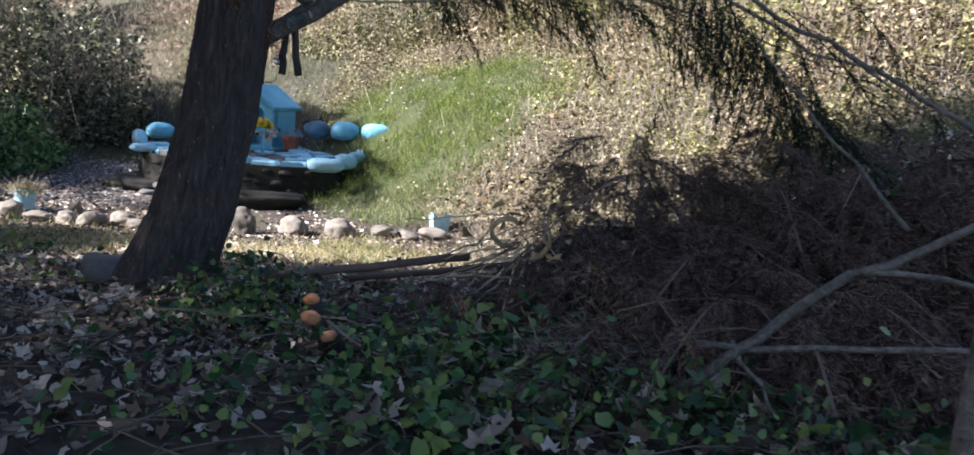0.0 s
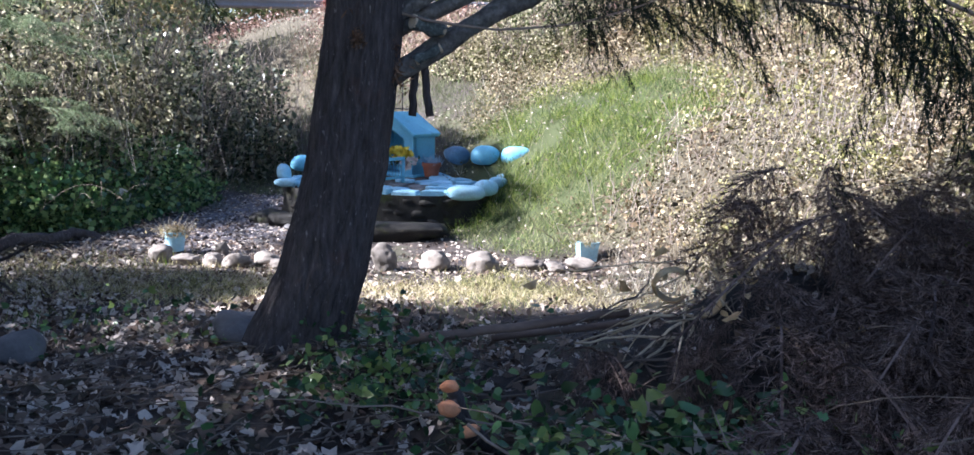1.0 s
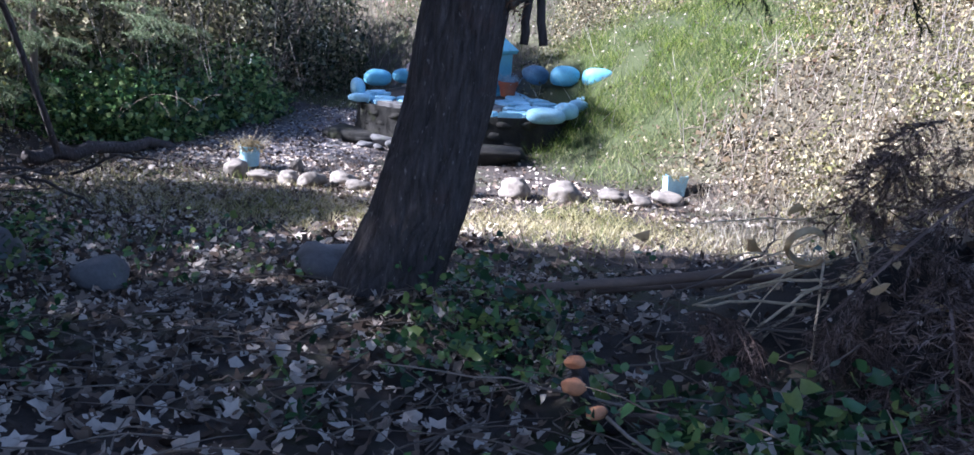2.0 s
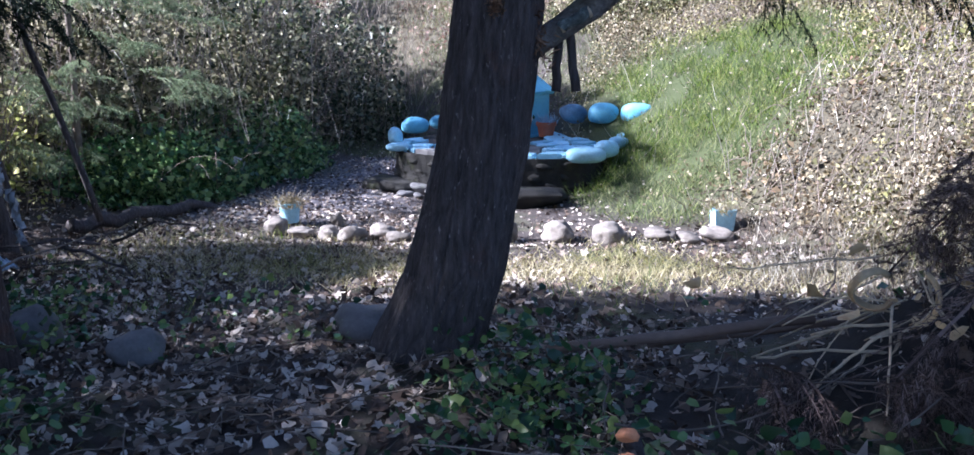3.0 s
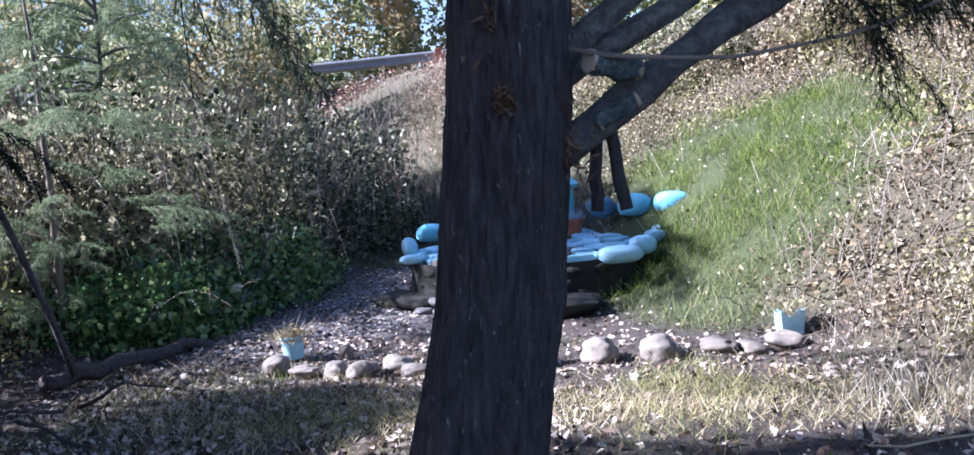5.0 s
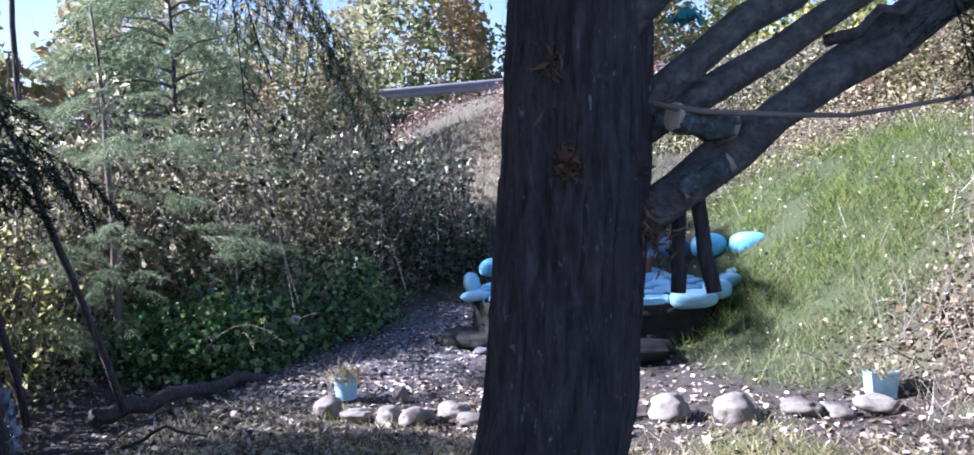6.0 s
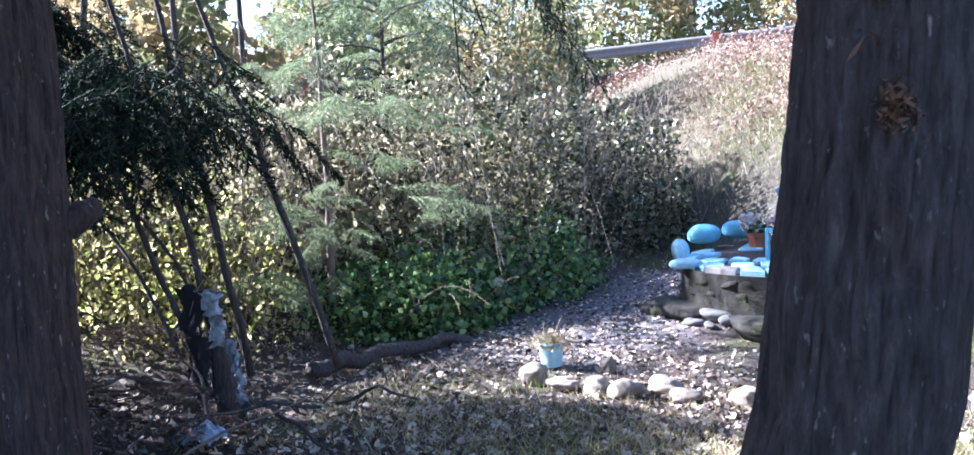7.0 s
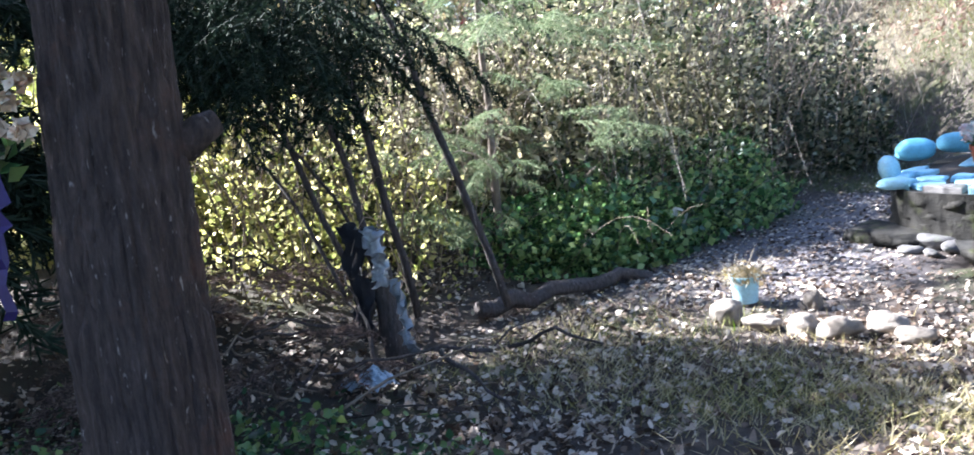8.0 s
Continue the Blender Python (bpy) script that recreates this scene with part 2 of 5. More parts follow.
def leaf_quads(p, size, aspect=0.6, up=0.0, spread=0.35, curl=0.25):
    """Leaf blades at the points p: pointed diamonds, folded; up: how much they lie flat."""
    n = len(p)
    nor = unit(rng.normal(size=(n, 3)) + np.array([0, 0, up]))
    d = unit(np.cross(nor, rng.normal(size=(n, 3))))
    s = np.cross(nor, d)
    L = (size * (1 + spread * rng.normal(size=(n, 1)))).clip(size * 0.35, size * 2)
    w = L * aspect * 0.5
    k = L * curl
    return np.stack([p - d * L / 2, p + s * w + nor * k * 0.5 + d * L * 0.06, p + d * L / 2 - nor * k * 0.3, p - s * w + nor * k * 0.5 + d * L * 0.06], axis=1)


def ovate(name, p, size, mat, parent=None, up=0.0, aspect=0.7, curl=0.3, lobes=0.0):
    """Leaves close to the eye: oval blades of two halves, folded along the rib, cupped and uneven."""
    n = len(p)
    nor = unit(rng.normal(size=(n, 3)) + np.array([0, 0, up]))
    d = unit(np.cross(nor, rng.normal(size=(n, 3))))
    s = np.cross(nor, d)
    L = size * rng.uniform(0.5, 1.45, (n, 1))
    w, k = L * aspect * 0.5, L * curl * rng.uniform(0.2, 1.4, (n, 1))
    j = lambda: 1 + 0.25 * rng.normal(size=(n, 1))
    v = np.stack([p - d * L * 0.5, p + s * w * 0.9 * j() - d * L * 0.22 + nor * k * 0.5, p + s * w * (1 - lobes) * j() + d * L * 0.20 + nor * k * 0.6, p + d * L * 0.5 + nor * k * 0.4 * j(),
                  p - s * w * (1 - lobes) * j() + d * L * 0.20 + nor * k * 0.6, p - s * w * 0.9 * j() - d * L * 0.22 + nor * k * 0.5], axis=1)
    i = np.arange(n)[:, None] * 6
    f = np.concatenate([i + np.array([0, 1, 2, 3]), i + np.array([0, 3, 4, 5])])
    me = bpy.data.meshes.new(name)
    me.vertices.add(6 * n)
    me.vertices.foreach_set("co", v.astype(np.float32).ravel())
    me.loops.add(8 * n)
    me.loops.foreach_set("vertex_index", f.astype(np.int32).ravel())
    me.polygons.add(2 * n)
    me.polygons.foreach_set("loop_start", np.arange(0, 8 * n, 4, dtype=np.int32))
    me.update(calc_edges=True)
    ob = fin(new(name, me), mat)
    ob.parent = parent
    return ob


def shaped(name, p, size, mat, up, outline, aspect=1.0, curl=0.35, uneven=0.22):
    """Leaves as fans of triangles: an outline of radii round the middle, cupped, twisted and uneven."""
    n, k = len(p), len(outline)
    nor = unit(rng.normal(size=(n, 3)) + np.array([0, 0, up]))
    d = unit(np.cross(nor, rng.normal(size=(n, 3))))
    s = np.cross(nor, d)
    L = size * rng.uniform(0.5, 1.4, (n, 1, 1)) * 0.5
    a = np.arange(k) * 2 * np.pi / k
    r = np.asarray(outline)[None, :] * (1 + uneven * rng.normal(size=(n, k)))
    u, w = (r * np.cos(a))[..., None] * L, (r * np.sin(a))[..., None] * L * aspect
    bow = rng.uniform(-0.4, 1.3, (n, 1, 1)) * curl / L
    h = bow * (w * w + 0.5 * u * u) + 0.25 * L * rng.normal(size=(n, k, 1)) * curl
    v = np.concatenate([p[:, None], p[:, None] + u * d[:, None] + w * s[:, None] + h * nor[:, None]], 1)
    i = np.arange(n)[:, None, None] * (k + 1)
    f = (i + np.stack([np.zeros(k, int), 1 + np.arange(k), 1 + (np.arange(k) + 1) % k], 1)[None]).reshape(-1, 3)
    me = bpy.data.meshes.new(name)
    me.vertices.add(n * (k + 1))
    me.vertices.foreach_set("co", v.astype(np.float32).ravel())
    me.loops.add(3 * len(f))
    me.loops.foreach_set("vertex_index", f.astype(np.int32).ravel())
    me.polygons.add(len(f))
    me.polygons.foreach_set("loop_start", np.arange(0, 3 * len(f), 3, dtype=np.int32))
    me.update(calc_edges=True)
    return fin(new(name, me), mat)


LOBED = (1.0, 0.6, 0.95, 0.5, 0.8, 0.55, 0.55, 0.8, 0.5, 0.95, 0.6)
OVAL = (1.0, 0.85, 0.72, 0.72, 0.9, 0.72, 0.72, 0.85)
HEART = (1.1, 0.78, 0.82, 0.85, 0.62, 0.85, 0.82, 0.78)


def blade_quads(p, height, width, lean=0.4, spread=0.4):
    n = len(p)
    h = height * (1 + spread * rng.normal(size=(n, 1))).clip(0.3, 2)
    a = rng.uniform(0, 2 * np.pi, n)
    s = np.stack([np.cos(a), np.sin(a), 0 * a], 1) * width / 2
    t = np.concatenate([rng.normal(size=(n, 2)) * lean, np.ones((n, 1))], 1) * h
    return np.stack([p - s, p + s, p + t * 0.6 + s * 0.8, p + t], axis=1)


def vnoise(x, y, f, seed=0):
    """Smooth value noise on a plane."""
    x, y = np.asarray(x) * f, np.asarray(y) * f
    xi, yi = np.floor(x), np.floor(y)
    u, v = x - xi, y - yi
    u, v = u * u * (3 - 2 * u), v * v * (3 - 2 * v)

    def r(a, b):
        s = np.sin(a * 127.1 + b * 311.7 + seed * 74.7) * 43758.5453
        return s - np.floor(s)
    return (r(xi, yi) * (1 - u) + r(xi + 1, yi) * u) * (1 - v) + (r(xi, yi + 1) * (1 - u) + r(xi + 1, yi + 1) * u) * v - 0.5


def tube(points, radii, segs=10, rough=0.0, seed=0, caps=True):
    """Vertices and faces of a tapering limb along points."""
    p = np.asarray(points, float)
    n = len(p)
    tan = unit(np.gradient(p, axis=0))
    ref = np.array([0, 0, 1.0]) if abs(tan[0, 2]) < 0.8 else np.array([1.0, 0, 0])
    a = unit(np.cross(tan, ref))
    b = np.cross(tan, a)
    th = np.linspace(0, 2 * np.pi, segs, endpoint=False)
    r = np.broadcast_to(np.asarray(radii, float).reshape(-1, 1), (n, segs)).copy()
    if rough:
        r *= 1 + rough * (vnoise(th[None, :] * 2.2 + 3 * np.sin(th)[None, :], np.arange(n)[:, None] * 0.5, 1.0, seed) * 2)
    v = p[:, None] + r[..., None] * (np.cos(th)[None, :, None] * a[:, None] + np.sin(th)[None, :, None] * b[:, None])
    f = [(i * segs + j, i * segs + (j + 1) % segs, (i + 1) * segs + (j + 1) % segs, (i + 1) * segs + j) for i in range(n - 1) for j in range(segs)]
    if caps:
        f += [tuple(range(segs))[::-1], tuple(range((n - 1) * segs, n * segs))]
    return v.reshape(-1, 3), f


def join(pieces):
    vs, fs, k = [], [], 0
    for v, f in pieces:
        vs.append(v)
        fs += [tuple(i + k for i in q) for q in f]
        k += len(v)
    return np.concatenate(vs), fs


def bend(a, b, sag=0.0, n=8, wob=0.0):
    """A line of points from a to b, sagging and wobbling."""
    a, b = np.array(a, float), np.array(b, float)
    s = np.linspace(0, 1, n)[:, None]
    p = a + (b - a) * s
    p[:, 2] -= (sag * 4 * s * (1 - s))[:, 0]
    w = rng.normal(size=(n, 3)) * wob
    w[0] = 0
    return p + w


def rock_mesh(name, seed, mat, lump=0.22, flat=1.0, sub=3, boxy=1.0):
    bm = bmesh.new()
    bmesh.ops.create_icosphere(bm, subdivisions=sub, radius=1.0)
    off = Vector((seed * 3.1, seed * 1.7, seed * 0.9))
    for v in bm.verts:
        d = noise.noise(v.co * 0.9 + off) * lump * 1.6 + noise.noise(v.co * 2.3 + off) * lump * 0.5
        d += noise.noise(v.co * 5.5 + off) * lump * 0.16 + noise.noise(v.co * 12 + off) * lump * 0.06
        v.co = Vector([math.copysign(abs(c) ** boxy, c) for c in v.co]) * (1 + d)
        v.co.z *= flat
    me = bpy.data.meshes.new(name)
    bm.to_mesh(me)
    bm.free()
    me.materials.append(mat)
    me.polygons.foreach_set("use_smooth", [True] * len(me.polygons))
    return me


def box_bm(sx, sy, sz, bevel=0.01, x=0, y=0, z=0, bm=None):
    bm = bm or bmesh.new()
    g = bmesh.ops.create_cube(bm, size=1.0, matrix=Matrix.Translation((x, y, z)) @ Matrix.Diagonal((sx, sy, sz, 1)))
    if bevel:
        es = {e for v in g["verts"] for e in v.link_edges}
        bmesh.ops.bevel(bm, geom=list(es), offset=bevel, segments=2, affect="EDGES", profile=0.6)
    return bm


# ---- the ground ----
def soft(s, w=0.25):
    return w * np.logaddexp(0, s / w)


def ground_z(x, y):
    """The height of the ground: falls to the row of stones, then rises as a bank."""
    x, y = np.asarray(x, float), np.asarray(y, float)
    z = 0.11 + 0.10 * soft(6.4 - np.maximum(y, 0.3), 0.3)
    z = z + 0.03 * np.clip(x + 4, 0, 5) * np.clip((8.0 - y) / 1.6, 0.1, 1)
    s = 0.75 * x + 0.66 * y
    z = z + 0.78 * (soft(s - 5.15, 0.15) - soft(s - 6.55, 0.2)) + 0.36 * soft(s - 6.5, 0.3) - 0.36 * soft(s - 14, 0.5)
    z = z + 0.13 * soft(y - 14, 0.6) - 0.13 * soft(y - 22.2, 0.5)
    z = z + 0.80 * np.exp(-((x - 2.1) / 1.25) ** 2 - ((y - 4.3) / 1.0) ** 2)
    z = 3.3 - soft(3.3 - z, 0.3)
    z = z + 0.30 * np.exp(-((x - 0.5) / 0.45) ** 2 - ((y - 4.1) / 0.5) ** 2)
    z = z + 0.22 * np.exp(-((x + 1.2) / 0.42) ** 2 - ((y - 3.75) / 0.42) ** 2) * 0.6
    z = z + 0.5 * np.clip((-x - 5.2) / 2.5, 0, 1) * np.clip((y - 3) / 3, 0, 1)
    z = z + 0.10 * np.exp(-((x + 1.95) / 0.40) ** 2 - ((y - 11.0) / 0.30) ** 2)
    near = np.exp(-(np.hypot(x, y - 6) / 14) ** 2)
    return z + near * (0.07 * vnoise(x, y, 0.9, 1) + 0.03 * vnoise(x, y, 3.1, 2))


def lawn_of(x, y):
    s = 0.75 * x + 0.66 * y
    e = ((x + 0.66 - 0.02 * (y - 9)) / (1.14 + 0.12 * np.clip(y - 9, 0, 5))) ** 2 + ((y - 10.75) / 1.95) ** 2
    return np.clip(1.6 - e + 0.8 * vnoise(x, y, 1.3, 5), 0, 1)


def gravel_of(x, y):
    c = -4.35 + 0.06 * (y - 8)
    return np.clip(1.5 - np.abs((x - c) / 0.75) + 0.6 * vnoise(x, y, 1.5, 6), 0, 1) * np.clip((y - 7.2) / 0.8, 0, 1) * np.clip((14 - y) / 2, 0, 1)


def bank_of(x, y):
    s = 0.75 * x + 0.66 * y
    # bright bank colour and growth left out here, darkening the slope as if shaded
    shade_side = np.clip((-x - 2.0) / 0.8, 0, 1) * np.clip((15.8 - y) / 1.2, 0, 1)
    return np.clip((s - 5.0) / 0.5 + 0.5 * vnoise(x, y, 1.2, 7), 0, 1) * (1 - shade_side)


def build_ground():
    n = 240
    u = np.linspace(-1, 1, n)
    far = np.sinh(u * 5.0) / np.sinh(5.0) * 320
    xs, ys = far - 1.2, far + 5.5
    gx, gy = np.meshgrid(xs, ys)
    gz = ground_z(gx, gy)
    v = np.stack([gx, gy, gz], -1).reshape(-1, 3)
    i = np.arange(n - 1)
    a = (i[:, None] * n + i[None, :]).ravel()
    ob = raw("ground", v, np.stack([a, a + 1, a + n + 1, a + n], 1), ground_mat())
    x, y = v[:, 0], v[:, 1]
    # earth darkened in place of the shade under brush pile and saplings
    brush_shade = np.maximum(np.exp(-((x - 1.6) / 1.8) ** 2 - ((y - 3.9) / 1.1) ** 2), np.exp(-((x + 5.6) / 1.3) ** 2 - ((y - 4.7) / 1.0) ** 2)).clip(0, 1)
    col = np.stack([lawn_of(x, y), gravel_of(x, y), bank_of(x, y), brush_shade], 1)
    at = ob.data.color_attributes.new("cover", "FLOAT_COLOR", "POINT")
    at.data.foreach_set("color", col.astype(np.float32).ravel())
    return tagged(ob, "leaf-strewn earth sloping to a grassy bank", "ground", kind="structure")


def ground_mat():
    m, t, n, l, b = nodes_of("earth")
    at = n.new("ShaderNodeAttribute")
    at.attribute_name = "cover"
    sep = n.new("ShaderNodeSeparateColor")
    l.new(at.outputs["Color"], sep.inputs[0])
    fine, mid, big = noise_of(t, 55, 8, 0.7), noise_of(t, 14, 6), noise_of(t, 1.4, 5)
    c = ramp(t, mid, [(0.022, 0.017, 0.015), (0.06, 0.046, 0.039), (0.12, 0.098, 0.08)])
    c = mixed(t, c, ramp(t, fine, [(0.05, 0.07, 0.02), (0.12, 0.12, 0.05)]), math_of(t, "MULTIPLY", math_of(t, "SUBTRACT", big, 0.52), 6.0))
    c = mixed(t, c, ramp(t, fine, [(0.07, 0.062, 0.07), (0.17, 0.155, 0.165), (0.33, 0.31, 0.32)]), sep.outputs[1])
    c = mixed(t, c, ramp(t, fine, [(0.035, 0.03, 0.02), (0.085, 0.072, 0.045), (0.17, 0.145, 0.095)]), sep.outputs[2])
    c = mixed(t, c, ramp(t, fine, [(0.035, 0.04, 0.016), (0.075, 0.095, 0.026)]), sep.outputs[0])
    # near-black earth: shade in the gaps of the brush, put into the colour
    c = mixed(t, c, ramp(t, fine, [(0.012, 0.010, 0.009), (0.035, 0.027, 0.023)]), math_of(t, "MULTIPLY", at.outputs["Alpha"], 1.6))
    c = mixed(t, c, mixed(t, (0.75, 0.75, 0.75), (1.2, 1.2, 1.2), big), 0.7, "MULTIPLY")
    l.new(c, b.inputs["Base Color"])
    b.inputs["Roughness"].default_value = 0.95
    bumped(t, b, fine, 0.9, 0.02)
    return m


ground = build_ground()


def on_ground(x, y, lift=0.0):
    return np.stack([x, y, ground_z(x, y) + lift], -1)


def scatter(n, x0, x1, y0, y1, keep=None):
    x, y = rng.uniform(x0, x1, n), rng.uniform(y0, y1, n)
    if keep is not None:
        k = rng.uniform(size=n) < keep(x, y)
        x, y = x[k], y[k]
    return x, y


# ---- the trees ----
def bough_mesh(name, mat, length=1.3, twigs=26, needles=46, droop=0.35, width=0.45, size=0.045, wide=0.0022):
    """A flat drooping conifer spray that grows along +x."""
    qs = []
    for i in range(twigs):
        s = (i + 0.5) / twigs
        base = np.array([s * length, 0, -droop * s * s])
        side = 1 if i % 2 else -1
        L = width * (1.05 - 0.75 * s) * rng.uniform(0.6, 1.2)
        way = unit(np.array([0.75, side * rng.uniform(0.6, 1.1), -0.35 + rng.normal() * 0.25]))
        k = rng.uniform(0, 1, needles)
        p = base + way * (k * L)[:, None] + np.array([0, 0, -1]) * (k * k * L * 0.35)[:, None]
        d = unit(way * 0.9 + rng.normal(size=(needles, 3)) * 0.55 + np.array([0, 0, -0.15]))
        w = unit(np.cross(d, rng.normal(size=(needles, 3)))) * wide
        h = size * rng.uniform(0.6, 1.4, (needles, 1))
        qs.append(np.stack([p - w, p + w, p + d * h + w * 0.5, p + d * h - w * 0.5], 1))
        e = np.linspace(0, 1, 5)
        tw = base + way * (e * L)[:, None] + np.array([0, 0, -1]) * (e * e * L * 0.35)[:, None]
        o = np.array([0, 0, 0.003])
        qs.append(np.stack([tw[:-1] - o, tw[1:] - o, tw[1:] + o, tw[:-1] + o], 1))
    e = np.linspace(0, 1, 9)
    ax = np.stack([e * length, 0 * e, -droop * e * e], 1)
    o = np.array([0, 0.006, 0])
    qs.append(np.stack([ax[:-1] - o, ax[1:] - o, ax[1:] + o, ax[:-1] + o], 1))
    ob = quads(name, np.concatenate(qs), mat)
    me = ob.data
    bpy.data.objects.remove(ob)
    return me


BOUGHS = [bough_mesh("needle_spray", SHADED_NEEDLE, 1.3, 26, 46), bough_mesh("needle_spray", SHADED_NEEDLE, 1.0, 22, 46, 0.5), bough_mesh("needle_spray", SHADED_NEEDLE, 1.5, 28, 46, 0.25, 0.55)]
CROWN = [bough_mesh("needle_spray", SHADED_NEEDLE, 1.5, 18, 26, 0.35, 0.7, 0.10, 0.008), bough_mesh("needle_spray", SHADED_NEEDLE, 1.3, 18, 26, 0.2, 0.8, 0.10, 0.008)]
SHAGGY = [bough_mesh("needle_spray", SHADED_NEEDLE, 1.2, 22, 34, 0.45, 0.42, 0.05, 0.0065), bough_mesh("needle_spray", SHADED_NEEDLE, 1.0, 18, 34, 0.6, 0.36, 0.05, 0.0065)]
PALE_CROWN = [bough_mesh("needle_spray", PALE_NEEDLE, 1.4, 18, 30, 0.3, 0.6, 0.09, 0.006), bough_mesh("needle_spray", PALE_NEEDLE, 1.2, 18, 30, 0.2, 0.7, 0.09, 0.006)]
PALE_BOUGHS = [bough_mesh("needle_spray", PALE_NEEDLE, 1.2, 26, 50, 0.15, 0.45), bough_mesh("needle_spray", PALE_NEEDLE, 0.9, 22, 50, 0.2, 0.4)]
DEAD_BOUGHS = [bough_mesh("dead_spray", DEAD_NEEDLE, 0.9, 26, 60, 0.45, 0.3, 0.05, 0.0024), bough_mesh("dead_spray", DEAD_NEEDLE, 1.1, 28, 60, 0.6, 0.35, 0.05, 0.0024)]


def frond_mesh(name, mat, length=0.75, arch=0.12, droop=0.45, combs=46, hang=0.20):
    """A dead frond: an arching rib with a curtain of hanging twiglets."""
    qs = []
    rib = lambda s: np.stack([s * length, 0 * s, arch * np.sin(np.pi * s) - droop * s * s], -1)
    for i in range(combs):
        s = (i + 0.5) / combs
        base = rib(np.array(s))
        side = rng.choice([-1, 1])
        L = hang * rng.uniform(0.5, 1.2) * (1.1 - 0.5 * s)
        way = unit(np.array([0.45 + rng.normal() * 0.2, side * rng.uniform(0.2, 0.9), -0.45]))
        k = rng.uniform(0, 1, 44)
        p = base + way * (k * L)[:, None] + np.array([0, 0, -1]) * (k * k * L * 0.7)[:, None]
        d = unit(way * 0.8 + rng.normal(size=(44, 3)) * 0.5 + np.array([0, 0, -0.5]))
        w = unit(np.cross(d, rng.normal(size=(44, 3)))) * 0.0016
        h = 0.028 * rng.uniform(0.5, 1.4, (44, 1))
        qs.append(np.stack([p - w, p + w, p + d * h + w * 0.4, p + d * h - w * 0.4], 1))
    e = rib(np.linspace(0, 1, 12))
    for o in (np.array([0, 0.005, 0]), np.array([0, 0, 0.005])):
        qs.append(np.stack([e[:-1] - o, e[1:] - o, e[1:] + o, e[:-1] + o], 1))
    ob = quads(name, np.concatenate(qs), mat)
    me = ob.data
    bpy.data.objects.remove(ob)
    return me


FRONDS = [frond_mesh("dead_frond", DEAD_NEEDLE), frond_mesh("dead_frond", DEAD_NEEDLE, 0.6, 0.08, 0.5, 40, 0.16), frond_mesh("dead_frond", DEAD_NEEDLE, 0.95, 0.16, 0.5, 54, 0.22)]


def spray(meshes, x, y, z, rz, pitch=0.0, scale=1.0, parent=None, name="needle_spray"):
    """One bough: pitch lifts its tip."""
    ob = new(name, meshes[int(rng.integers(len(meshes)))])
    ob.parent = parent
    m = pose(x, y, z, rng.uniform(-25, 25), -pitch, rz) @ Matrix.Scale(scale, 4)
    ob.matrix_basis = (parent.matrix_basis.inverted() @ m) if parent else m
    return ob


def trunk_mesh(name, points, radii, parent, flare, seed, bark=BARK):
    """A trunk with ridged, uneven bark and a flared foot."""
    p = np.asarray(points, float)
    k = p[:, 2] - p[0, 2]
    s = np.concatenate([np.arange(0, 2.5, 0.0075), np.linspace(2.5, k[-1], 34)])
    line = np.stack([np.interp(s, k, p[:, i]) for i in range(3)], 1)
    rad = np.interp(s, k, radii)
    segs = 200
    th = np.linspace(0, 2 * np.pi, segs + 1)[:-1] + np.pi / 2
    z = s[:, None]
    t = th[None, :] + 0 * z
    r = rad[:, None] * np.ones((1, segs))
    r = r + flare * np.exp(-z / 0.22) * (0.55 + 0.45 * np.cos(th * 5 + seed)[None, :])
    cx, cy = np.cos(th)[None, :], np.sin(th)[None, :]
    r = r * (1 + 0.05 * np.cos(2 * th + 1.0 + z * 0.8) + 0.035 * np.cos(5 * th + seed + z * 0.5) + 0.02 * np.cos(9 * th + seed * 2 - z * 0.7))
    wave = 1.1 * vnoise(t, z, 3.0, seed + 4)
    furrow = np.abs(vnoise(t * 8 + wave, z * 4.5, 1.0, seed))
    r = r + 0.008 * vnoise(t * 3, z * 5, 1.0, seed + 6) - 0.010 * np.clip(1 - furrow * 9, 0, 1)
    r = r + 0.006 * vnoise(t * 17, z * 14 + 3 * wave, 1.0, seed + 1) + 0.004 * vnoise(t * 34, z * 40, 1.0, seed + 2)
    v = np.stack([line[:, 0:1] + r * cx, line[:, 1:2] + r * cy, line[:, 2:3] + 0 * r], -1).reshape(-1, 3)
    i = (np.arange(len(s) - 1)[:, None] * segs + np.arange(segs)[None, :]).ravel()
    j = (np.arange(len(s) - 1)[:, None] * segs + (np.arange(segs) + 1)[None, :] % segs).ravel()
    f = np.stack([i, j, j + segs, i + segs], 1)
    return raw(name, v, f, bark, parent)


tree_a = thing("conifer_tree", -1.25, 3.9, 0.45, "tall conifer with ridged grey-brown bark and low limbs", "tree")


def local(ob, v):
    return np.asarray(v, float) - np.array(ob.location)


def tree_limb(tree, a, b, r0, r1, sag=0.0, mat=LIMB, n=9, wob=0.02):
    v, f = tube(bend(a, b, sag, n, wob), np.linspace(r0, r1, n), 12, 0.12, int(rng.integers(99)))
    return raw("limb", local(tree, v), f, mat, tree)


